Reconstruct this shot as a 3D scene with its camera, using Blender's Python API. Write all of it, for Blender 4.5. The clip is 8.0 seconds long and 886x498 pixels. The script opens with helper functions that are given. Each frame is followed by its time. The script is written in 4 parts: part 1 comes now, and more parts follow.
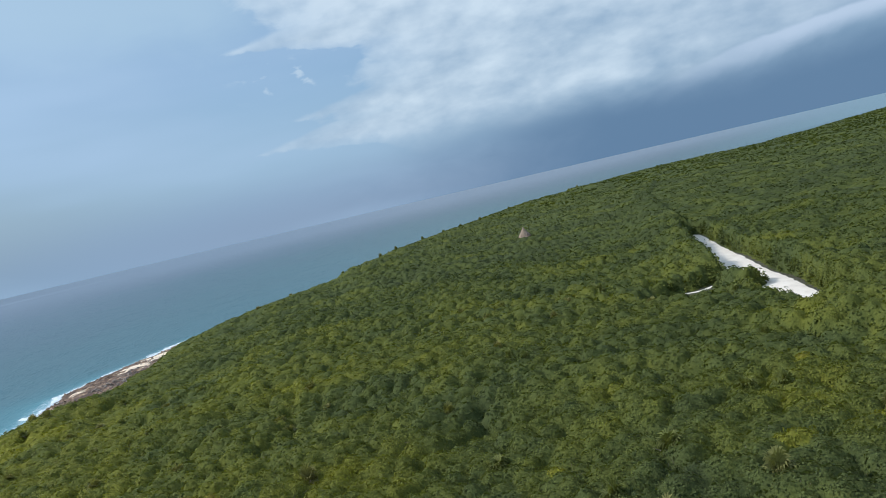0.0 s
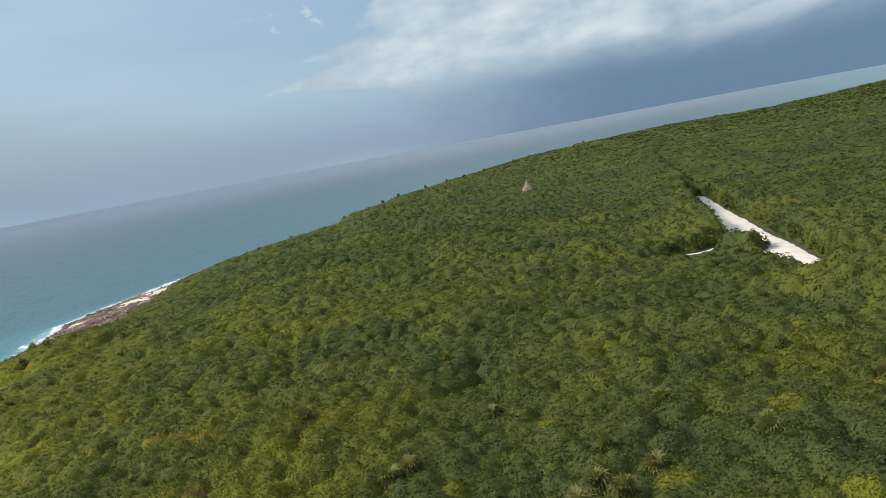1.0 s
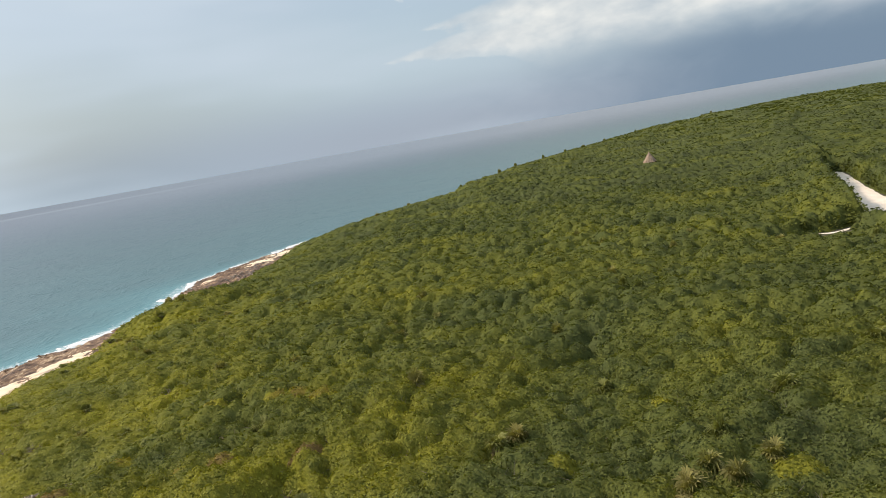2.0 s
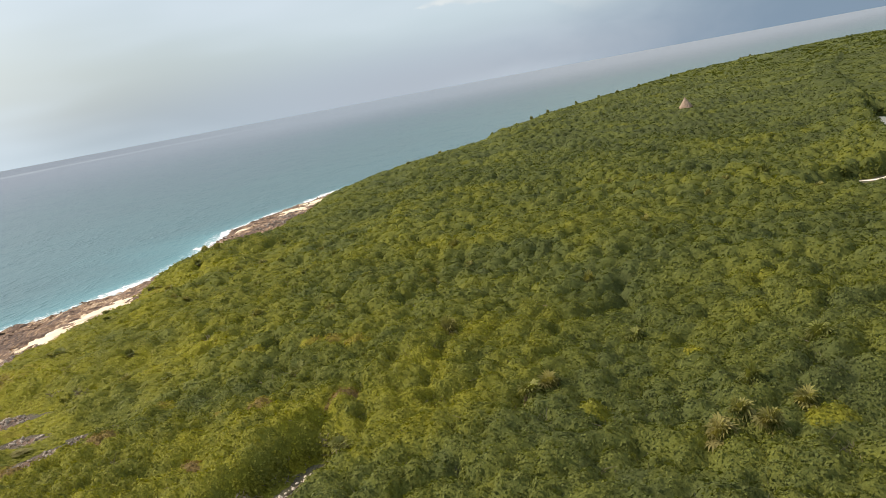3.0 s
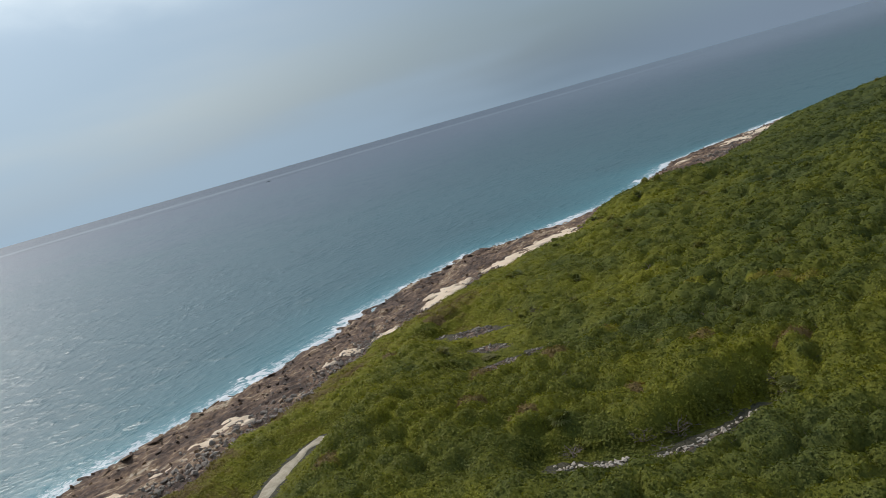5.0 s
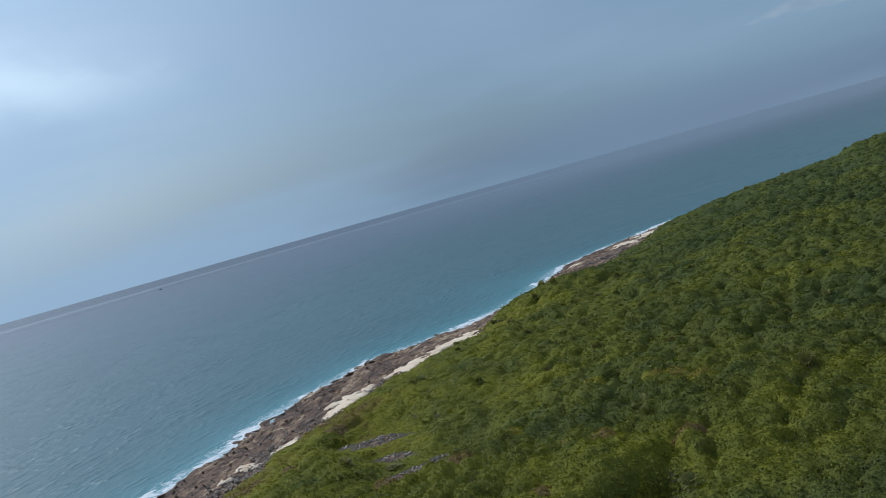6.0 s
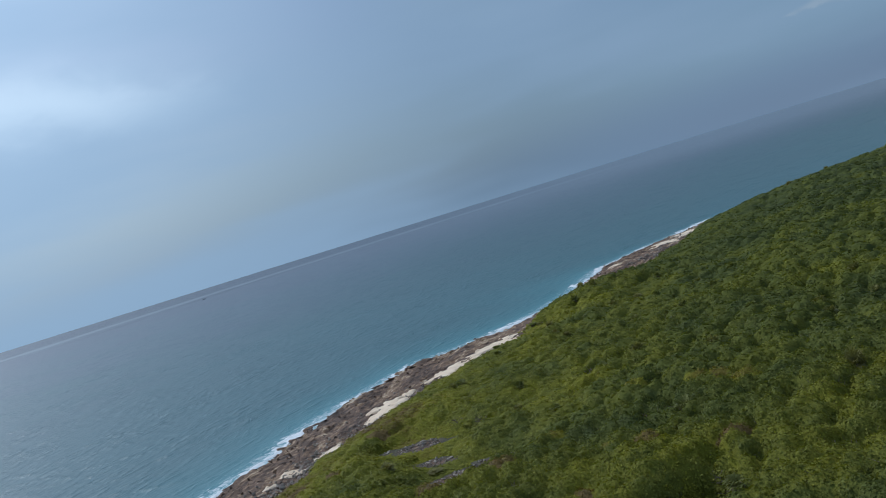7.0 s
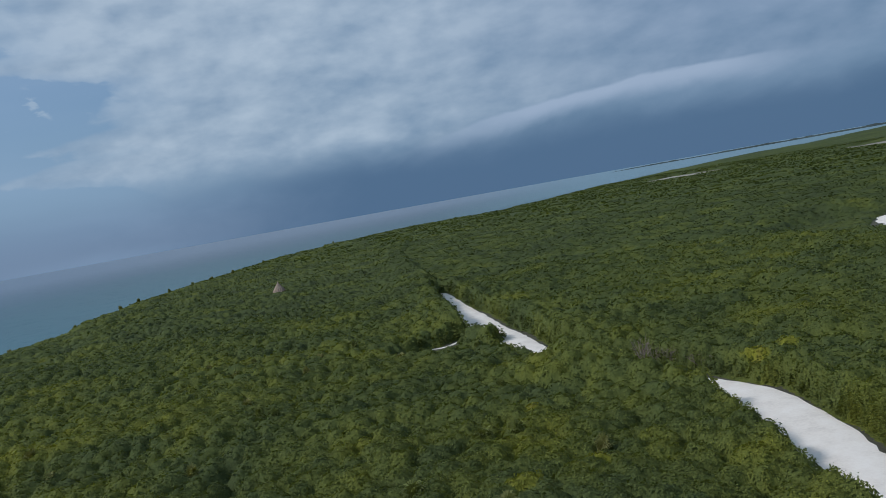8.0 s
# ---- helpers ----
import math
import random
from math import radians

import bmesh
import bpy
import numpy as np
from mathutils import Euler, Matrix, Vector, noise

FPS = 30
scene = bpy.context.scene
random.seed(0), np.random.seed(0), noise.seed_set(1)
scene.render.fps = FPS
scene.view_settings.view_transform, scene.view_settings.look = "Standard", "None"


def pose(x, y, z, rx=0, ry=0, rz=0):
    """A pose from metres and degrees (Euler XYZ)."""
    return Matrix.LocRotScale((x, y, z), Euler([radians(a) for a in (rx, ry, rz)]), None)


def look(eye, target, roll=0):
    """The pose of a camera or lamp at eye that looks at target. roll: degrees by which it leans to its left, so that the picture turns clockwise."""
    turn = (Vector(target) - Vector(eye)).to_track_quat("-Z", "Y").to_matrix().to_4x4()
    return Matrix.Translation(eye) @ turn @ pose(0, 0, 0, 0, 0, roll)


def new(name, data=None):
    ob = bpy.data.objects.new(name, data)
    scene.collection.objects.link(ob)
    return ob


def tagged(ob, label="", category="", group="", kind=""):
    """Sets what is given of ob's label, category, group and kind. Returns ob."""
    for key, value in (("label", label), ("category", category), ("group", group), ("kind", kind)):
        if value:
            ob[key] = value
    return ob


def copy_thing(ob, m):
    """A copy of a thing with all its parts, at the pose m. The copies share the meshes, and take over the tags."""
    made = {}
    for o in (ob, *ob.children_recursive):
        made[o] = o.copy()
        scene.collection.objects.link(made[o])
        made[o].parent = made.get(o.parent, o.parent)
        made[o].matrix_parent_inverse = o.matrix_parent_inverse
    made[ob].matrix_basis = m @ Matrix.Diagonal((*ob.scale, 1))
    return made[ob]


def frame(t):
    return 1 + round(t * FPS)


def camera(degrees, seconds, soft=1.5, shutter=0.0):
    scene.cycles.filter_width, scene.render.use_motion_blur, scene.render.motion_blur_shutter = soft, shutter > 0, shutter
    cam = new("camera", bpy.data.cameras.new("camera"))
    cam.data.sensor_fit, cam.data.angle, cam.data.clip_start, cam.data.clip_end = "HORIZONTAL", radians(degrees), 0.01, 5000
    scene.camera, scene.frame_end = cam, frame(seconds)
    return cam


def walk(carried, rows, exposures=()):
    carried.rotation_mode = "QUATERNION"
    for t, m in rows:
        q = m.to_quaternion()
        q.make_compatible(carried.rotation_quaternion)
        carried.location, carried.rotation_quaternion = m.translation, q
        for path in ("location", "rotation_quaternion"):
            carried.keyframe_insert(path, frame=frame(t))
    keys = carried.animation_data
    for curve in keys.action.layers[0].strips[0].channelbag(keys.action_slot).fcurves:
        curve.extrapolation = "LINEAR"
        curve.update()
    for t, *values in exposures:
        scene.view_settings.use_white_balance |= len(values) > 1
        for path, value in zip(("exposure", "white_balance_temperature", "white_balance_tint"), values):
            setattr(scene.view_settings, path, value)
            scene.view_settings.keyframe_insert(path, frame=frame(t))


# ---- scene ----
LENS = 59.67


def gaze(x, y, z, yaw, pitch, roll):
    """Camera pose: yaw clockwise from +y, pitch up, roll to the left, in degrees."""
    a, b = radians(yaw), radians(pitch)
    way = Vector((math.sin(a) * math.cos(b), math.cos(a) * math.cos(b), math.sin(b)))
    eye = Vector((x, y, z))
    return look(eye, eye + 50 * way, roll)


# seconds, x, y, z, yaw, pitch, roll
PATH = [
    (0.00, 0.03, 0.06, 29.69, 0.00, -4.21, -13.17),
    (0.10, 0.03, 0.01, 29.65, -1.70, -6.02, -12.91),
    (0.20, -0.02, -0.03, 29.61, -2.65, -7.05, -12.48),
    (0.50, -0.04, 0.07, 29.64, -2.28, -7.85, -11.42),
    (0.70, -0.15, 0.09, 29.69, -0.97, -7.96, -11.16),
    (1.00, -0.20, 0.16, 29.67, -0.83, -7.85, -10.51),
    (1.50, -0.15, 0.15, 29.68, -4.65, -6.43, -10.33),
    (1.70, -0.08, 0.17, 29.66, -8.38, -6.74, -10.99),
    (2.80, -0.16, -0.15, 29.90, -10.60, -12.11, -9.49),
    (3.00, -0.18, -0.18, 29.87, -12.70, -11.93, -10.62),
    (3.20, -0.30, -0.40, 29.63, -22.53, -12.21, -13.63),
    (3.30, -0.28, -0.31, 29.72, -29.88, -11.72, -15.90),
    (3.50, -0.40, -0.38, 29.98, -35.23, -11.44, -16.85),
    (4.00, -0.67, -0.43, 29.94, -42.28, -10.75, -18.90),
    (4.20, -0.77, -0.49, 30.09, -43.98, -9.32, -18.31),
    (4.75, -0.70, -0.78, 29.92, -45.60, -9.00, -16.30),
    (5.30, -0.57, -1.18, 29.73, -43.11, -9.54, -14.71),
    (5.50, -0.58, -1.23, 29.73, -39.63, -8.22, -14.63),
    (5.70, -0.68, -1.19, 29.83, -35.89, -6.16, -15.02),
    (6.00, -0.71, -1.23, 29.89, -35.74, -3.88, -15.71),
    (6.50, -0.54, -1.24, 29.96, -37.78, -3.16, -17.16),
    (7.00, -0.40, -1.28, 29.93, -38.38, -2.79, -17.28),
    (7.30, -0.42, -1.29, 29.82, -34.07, -2.87, -15.94),
    (7.40, -0.36, -1.19, 29.92, -27.54, -1.57, -15.16),
    (7.50, -0.28, -1.12, 30.08, -20.03, -0.99, -14.23),
    (7.60, -0.21, -1.16, 30.10, -13.76, -1.10, -13.47),
    (7.70, -0.16, -1.21, 30.09, -5.37, -1.78, -12.33),
    (7.80, -0.14, -1.27, 30.03, 2.76, -2.35, -11.22),
    (7.90, -0.14, -1.34, 29.97, 10.71, -2.86, -10.41),
    (8.00, -0.11, -1.39, 29.93, 18.47, -3.86, -10.21),
]
EXPOSURES = [
    (0.0, 0.05, 6000, 11), (0.7, 0.1, 6400, 11), (1.7, 0.25, 7500, 17), (2.8, 0.55, 8000, 18), (3.5, 0.45, 8000, 15),
    (4.2, -0.25, 7750, 15), (5.3, -0.5, 6250, 11), (6.0, -0.54, 5850, 10), (7.0, -0.66, 5700, 10), (7.5, -0.55, 5700, 11), (8.0, -0.52, 5750, 12)]
cam = camera(LENS, 8.0, soft=0.8)
walk(cam, [(r[0], gaze(*r[1:])) for r in PATH], EXPOSURES)

# ---------------------------------------------------------------- sky and sun
SUN_AZ, SUN_EL = -84.0, 42.0


class Nodes:
    """Small helper to write node trees."""

    def __init__(self, tree):
        self.t = tree
        tree.nodes.clear()

    def add(self, kind):
        return self.t.nodes.new(kind)

    def put(self, sock, v):
        if isinstance(v, bpy.types.NodeSocket):
            self.t.links.new(v, sock)
        elif isinstance(v, (tuple, list)) and len(v) == 3 and sock.type == "RGBA":
            sock.default_value = (*v, 1)
        else:
            sock.default_value = v

    def m(self, op, a, b=0.0, c=0.0, clamp=False):
        n = self.add("ShaderNodeMath")
        n.operation, n.use_clamp = op, clamp
        for s, v in zip(n.inputs, (a, b, c)):
            self.put(s, v)
        return n.outputs[0]

    def step(self, v, lo, hi, a=0.0, b=1.0):
        n = self.add("ShaderNodeMapRange")
        n.interpolation_type = "SMOOTHSTEP"
        for s, x in zip(n.inputs, (v, lo, hi, a, b)):
            self.put(s, x)
        return n.outputs[0]

    def mix(self, f, a, b, blend="MIX"):
        n = self.add("ShaderNodeMix")
        n.data_type, n.blend_type = "RGBA", blend
        for i, v in ((0, f), (6, a), (7, b)):
            self.put(n.inputs[i], v)
        return n.outputs[2]

    def noise(self, vec, scale, detail=4.0, rough=0.55, dist=0.0):
        n = self.add("ShaderNodeTexNoise")
        for k, v in (("Vector", vec), ("Scale", scale), ("Detail", detail), ("Roughness", rough), ("Distortion", dist)):
            self.put(n.inputs[k], v)
        return n.outputs[0]

    def ramp(self, v, stops, mode="LINEAR"):
        n = self.add("ShaderNodeValToRGB")
        r = n.color_ramp
        r.interpolation = mode
        while len(r.elements) < len(stops):
            r.elements.new(0.5)
        for e, (p, col) in zip(r.elements, stops):
            e.position, e.color = p, (*col, 1)
        self.put(n.inputs[0], v)
        return n.outputs[0]

    def vec(self, x, y, z=0.0):
        n = self.add("ShaderNodeCombineXYZ")
        for s, v in zip(n.inputs, (x, y, z)):
            self.put(s, v)
        return n.outputs[0]

    def attr(self, name):
        n = self.add("ShaderNodeAttribute")
        n.attribute_name = name
        return n.outputs["Fac"]

    def bump(self, height, strength=0.5, distance=0.1):
        n = self.add("ShaderNodeBump")
        for k, v in (("Height", height), ("Strength", strength), ("Distance", distance)):
            self.put(n.inputs[k], v)
        return n.outputs[0]

    def principled(self, **kw):
        n = self.add("ShaderNodeBsdfPrincipled")
        for k, v in kw.items():
            self.put(n.inputs[k.replace("_", " ")], v)
        return n.outputs[0]

    def out(self, shader):
        n = self.add("ShaderNodeOutputMaterial")
        self.t.links.new(shader, n.inputs[0])


def build_world():
    world = bpy.data.worlds.new("sky")
    scene.world = world
    world.use_nodes = True
    N = Nodes(world.node_tree)
    sky = N.add("ShaderNodeTexSky")
    sky.sky_type, sky.sun_disc = "NISHITA", False
    sky.sun_elevation, sky.sun_rotation = radians(SUN_EL), radians(SUN_AZ)
    sky.air_density, sky.dust_density, sky.ozone_density = 1.0, 2.5, 1.5
    gen = N.add("ShaderNodeTexCoord").outputs["Generated"]
    sep = N.add("ShaderNodeSeparateXYZ")
    N.put(sep.inputs[0], gen)
    x, y, z = sep.outputs
    az = N.m("MULTIPLY", N.m("ARCTAN2", x, y), 57.2958)
    el = N.m("MULTIPLY", N.m("ARCSINE", z), 57.2958)
    p = N.vec(N.m("MULTIPLY", az, 0.075), N.m("MULTIPLY", el, 0.14))
    big = N.noise(p, 1.0, 5, 0.52, 0.4)
    fine = N.noise(p, 3.0, 4, 0.5, 0.5)
    soft = N.noise(N.vec(N.m("MULTIPLY", az, 0.03), N.m("MULTIPLY", el, 0.14), 4.0), 1.0, 3, 0.5)
    wob = N.m("ADD", N.m("MULTIPLY", N.m("SUBTRACT", big, 0.5), 1.0), N.m("MULTIPLY", N.m("SUBTRACT", fine, 0.5), 0.45))
    clear = N.mix(1.0, sky.outputs[0], (0.106, 0.118, 0.122), "MULTIPLY")
    # thin haze towards the horizon, brighter on the sun's side
    side = N.step(az, -10.0, -80.0)
    haze_col = N.mix(N.step(az, -8.0, -36.0), (0.32, 0.485, 0.65), (0.232, 0.345, 0.455))
    haze_col = N.mix(N.step(az, -28.0, -66.0), haze_col, (0.42, 0.56, 0.68))
    haze = N.m("MULTIPLY", N.m("POWER", 2.718, N.m("DIVIDE", N.m("MAXIMUM", el, 0.0), -14.0)), 0.96)
    col = N.mix(haze, clear, haze_col)
    # lavender murk low over the northern sea
    murk = N.m("MULTIPLY", N.step(el, 5.0, 0.2), N.step(az, -42.0, -12.0))
    col = N.mix(N.m("MULTIPLY", murk, 0.92), col, (0.258, 0.345, 0.455))
    # pale sheet high in the west
    col = N.mix(N.m("MULTIPLY", N.m("MULTIPLY", N.step(N.m("ADD", el, N.m("MULTIPLY", wob, 5.0)), 10.5, 16.5), N.m("MULTIPLY", N.step(az, -2.0, -14.0), N.step(az, -44.0, -24.0))), 0.6), col, (0.47, 0.625, 0.71))
    # high veil, thick and bright near the sun
    veil = N.step(N.m("ADD", N.m("MULTIPLY", soft, 1.0), N.m("MULTIPLY", side, 0.25)), 0.45, 0.8)
    col = N.mix(N.m("MULTIPLY", veil, 0.75), col, N.mix(side, (0.40, 0.54, 0.69), (0.45, 0.65, 0.83)))
    # glow round the veiled sun
    dot = N.add("ShaderNodeVectorMath")
    dot.operation = "DOT_PRODUCT"
    N.put(dot.inputs[0], gen)
    sa, se = radians(SUN_AZ), radians(SUN_EL)
    dot.inputs[1].default_value = (math.sin(sa) * math.cos(se), math.cos(sa) * math.cos(se), math.sin(se))
    glow = N.m("POWER", N.m("MAXIMUM", dot.outputs["Value"], 0.0), 7.5)
    col = N.mix(N.m("MULTIPLY", glow, 0.72), col, (1.1, 1.42, 1.78))
    # bright gap in the veil
    gap = N.m("DIVIDE", N.m("ADD", N.m("SUBTRACT", el, N.m("MULTIPLY_ADD", az, -0.12, 6.9)), N.m("MULTIPLY", wob, 3.5)), 1.9)
    gap = N.m("MULTIPLY", N.m("POWER", 2.718, N.m("MULTIPLY", N.m("MULTIPLY", gap, gap), -1.0)), N.step(N.m("ADD", az, N.m("MULTIPLY", wob, 8.0)), -48.0, -62.0))
    col = N.mix(N.m("MULTIPLY", gap, 0.5), col, (1.25, 1.45, 1.55))
    # bank of cumulus over the point, lit from the sun's side
    moved = N.vec(N.m("MULTIPLY_ADD", az, 0.075, -0.06), N.m("MULTIPLY_ADD", el, 0.14, 0.09))
    relief = N.m("SUBTRACT", N.noise(p, 2.0, 5, 0.5), N.noise(moved, 2.0, 5, 0.5))
    # western outline of the bank: (elevation / 20, azimuth / 25 + 1)
    rim = [(0.0, 1.0), (0.15, 1.0), (0.215, 0.88), (0.275, 0.535), (0.315, 0.68), (0.335, 0.77), (0.37, 0.68), (0.42, 0.85), (0.51, 0.89), (0.575, 0.87),
           (0.635, 0.50), (0.685, 0.66), (0.73, 0.63), (1.0, 0.42)]
    billow = N.m("ADD", N.m("MULTIPLY", N.m("SUBTRACT", fine, 0.5), 1.0), N.m("MULTIPLY", N.m("SUBTRACT", N.noise(p, 9.0, 4, 0.5, 0.3), 0.5), 0.42))
    e2 = N.m("ADD", N.m("DIVIDE", el, 20.0), N.m("MULTIPLY", N.m("ADD", billow, wob), 0.03))
    outline = N.m("MULTIPLY_ADD", N.ramp(e2, [(a, (v, v, v)) for a, v in rim]), 25.0, -25.0)
    edge = N.m("ADD", N.m("SUBTRACT", az, outline), N.m("MULTIPLY", billow, 6.0))
    low = N.m("SUBTRACT", N.m("ADD", el, N.m("MULTIPLY", wob, 3.0)), 3.5)
    mass = N.m("MULTIPLY", N.m("MULTIPLY_ADD", N.step(edge, 0.0, 7.0), 0.4, N.m("MULTIPLY", N.step(edge, -0.2, 1.5), 0.6)), N.step(low, -1.1, 2.4))
    streaks = N.noise(N.vec(N.m("MULTIPLY", az, 0.05), N.m("MULTIPLY", N.m("SUBTRACT", el, N.m("MULTIPLY", az, 0.05)), 0.42), 7.0), 1.0, 6, 0.6, 0.5)
    shade = N.m("ADD", N.m("ADD", N.m("MULTIPLY", relief, 2.6), N.step(el, 8.0, 14.0, 0.0, 0.2)), N.m("ADD", N.m("MULTIPLY_ADD", N.m("SUBTRACT", big, 0.5), 0.8, 0.52), N.m("ADD", N.m("MULTIPLY", N.m("SUBTRACT", streaks, 0.5), 0.35), N.m("MULTIPLY", billow, 0.55))), clamp=True)
    lit = N.mix(shade, (0.34, 0.455, 0.56), (0.66, 0.755, 0.80))
    lit = N.mix(N.m("MULTIPLY", N.step(az, 12.0, 42.0), 0.8), lit, N.mix(shade, (0.20, 0.30, 0.42), (0.30, 0.40, 0.53)))
    col = N.mix(N.m("MULTIPLY", mass, 0.84), col, lit)
    # loose puffs in front of the bank
    puff = N.m("MULTIPLY", N.step(N.noise(N.vec(N.m("MULTIPLY", az, 0.5), N.m("MULTIPLY", el, 1.1), 2.0), 1.0, 3, 0.5, 0.3), 0.56, 0.68), N.m("MULTIPLY", N.step(N.m("ABSOLUTE", N.m("ADD", az, 8.0)), 5.0, 2.0), N.step(N.m("ABSOLUTE", N.m("SUBTRACT", el, 10.4)), 1.6, 0.5)))
    col = N.mix(N.m("MULTIPLY", puff, 0.6), col, (0.56, 0.67, 0.74))
    # rain-dark base below the bank
    top = N.m("ADD", el, N.m("MULTIPLY", wob, 3.0))
    dark = N.m("MULTIPLY", N.step(N.m("ADD", az, N.m("MULTIPLY", wob, 16.0)), -7.0, 13.0), N.step(top, 5.8, 1.8))
    col = N.mix(N.m("MULTIPLY", dark, 0.93), col, (0.120, 0.208, 0.318))
    # long roll cloud
    mid = N.m("SUBTRACT", N.m("ADD", el, N.m("MULTIPLY", N.m("ADD", wob, billow), 0.45)), N.m("SUBTRACT", 5.45, N.m("MULTIPLY", N.m("MULTIPLY", N.m("SUBTRACT", az, 36.0), N.m("SUBTRACT", az, 36.0)), 0.006)))
    roll = N.m("MULTIPLY", N.m("MULTIPLY", N.step(mid, -1.3, 0.1), N.step(mid, 0.55, 0.25)), N.m("MULTIPLY", N.step(az, 16.0, 28.0), N.step(az, 46.0, 39.0)))
    col = N.mix(N.m("MULTIPLY", roll, 0.9), col, (0.50, 0.60, 0.71))
    bg = N.add("ShaderNodeBackground")
    N.put(bg.inputs[0], col)
    bg.inputs[1].default_value = 1.0
    o = N.add("ShaderNodeOutputWorld")
    N.t.links.new(bg.outputs[0], o.inputs[0])


build_world()
sun_data = bpy.data.lights.new("sun", "SUN")
sun_data.energy, sun_data.angle, sun_data.color = 3.0, radians(10), (1.0, 0.95, 0.87)
sun = new("sun", sun_data)
_a, _e = radians(SUN_AZ), radians(SUN_EL)
sun.matrix_world = look((300 * math.sin(_a) * math.cos(_e), 300 * math.cos(_a) * math.cos(_e), 300 * math.sin(_e)), (0, 0, 0))


# ---------------------------------------------------------------- materials
def material(name):
    mat = bpy.data.materials.new(name)
    mat.use_nodes = True
    return mat, Nodes(mat.node_tree)


def position(N):
    return N.add("ShaderNodeNewGeometry").outputs["Position"]


def foliage_material(name, stops, sheet=False, clump=False):
    mat, N = material(name)
    pos = position(N)
    patch = N.noise(pos, 0.11, 3, 0.5)
    rnd = N.add("ShaderNodeObjectInfo").outputs["Random"]
    tint = N.m("ADD", N.attr("tint"), N.m("MULTIPLY", N.m("SUBTRACT", rnd, 0.5), 0.12))
    tint = N.m("ADD", tint, N.m("MULTIPLY", N.m("SUBTRACT", patch, 0.5), 0.3), clamp=True)
    col = N.ramp(tint, stops)
    if sheet:
        k = N.m("MULTIPLY_ADD", N.noise(pos, 4.5, 4, 0.7), 0.9, 0.5)
    else:
        isl = N.add("ShaderNodeNewGeometry").outputs["Random Per Island"]
        k = N.m("MULTIPLY_ADD", N.m("POWER", isl, 1.5), 0.2 if clump else 0.42, 0.92 if clump else 0.83)
        if clump:
            k = N.m("MULTIPLY", k, N.m("MULTIPLY_ADD", N.noise(pos, 1.1, 4, 0.7), 0.8, 0.6))
    col = N.mix(1.0, col, N.vec(k, k, N.m("MULTIPLY", k, 0.9)), "MULTIPLY")
    shader = N.principled(Base_Color=col, Roughness=0.6, **{"Specular_IOR_Level": 0.1})
    if sheet:
        shader = N.principled(Base_Color=col, Roughness=0.8, **{"Specular_IOR_Level": 0.05}, Normal=N.bump(N.noise(pos, 5.0, 3, 0.7), 0.8, 0.2))
    else:
        tr = N.add("ShaderNodeBsdfTranslucent")
        N.put(tr.inputs[0], N.mix(1.0, col, (1.25, 1.25, 0.5), "MULTIPLY"))
        mx = N.add("ShaderNodeMixShader")
        mx.inputs[0].default_value = 0.28
        N.t.links.new(shader, mx.inputs[1])
        N.t.links.new(tr.outputs[0], mx.inputs[2])
        shader = mx.outputs[0]
    N.out(shader)
    return mat


GREENS = [(0.0, (0.074, 0.090, 0.037)), (0.2, (0.094, 0.114, 0.039)), (0.42, (0.134, 0.149, 0.037)), (0.62, (0.185, 0.188, 0.033)),
          (0.8, (0.248, 0.240, 0.031)), (0.92, (0.214, 0.174, 0.042)), (1.0, (0.198, 0.140, 0.062))]
LEAF = foliage_material("scrub_leaf", GREENS)
CLUMP = foliage_material("scrub_leaf_clump", GREENS, clump=True)
# darker copy of GREENS: shade of the leaf gaps put into the sheet's colour
UNDER = foliage_material("scrub_painted_shade", [(p, tuple(0.82 * v for v in c)) for p, c in GREENS], sheet=True)
FROND = foliage_material("palm_frond", [(0.0, (0.14, 0.16, 0.06)), (0.6, (0.19, 0.20, 0.07)), (1.0, (0.24, 0.21, 0.09))])


def noisy(name, stops, scale, rough=0.85, bump=0.5, distance=0.1, stretch=(1, 1, 1), fine=6.0):
    mat, N = material(name)
    pos = position(N)
    mp = N.add("ShaderNodeMapping")
    N.put(mp.inputs[0], pos)
    mp.inputs["Scale"].default_value = stretch
    a = N.noise(mp.outputs[0], scale, 5, 0.6)
    b = N.noise(mp.outputs[0], scale * fine, 4, 0.65)
    rnd = N.add("ShaderNodeObjectInfo").outputs["Random"]
    v = N.m("ADD", N.m("MULTIPLY_ADD", N.m("SUBTRACT", a, 0.5), 1.7, 0.42), N.m("MULTIPLY", N.m("SUBTRACT", b, 0.5), 0.9))
    v = N.m("ADD", v, N.m("MULTIPLY", rnd, 0.16), clamp=True)
    col = N.ramp(v, stops)
    h = N.m("ADD", a, N.m("MULTIPLY", b, 0.5))
    N.out(N.principled(Base_Color=col, Roughness=rough, Normal=N.bump(h, bump, distance)))
    return mat


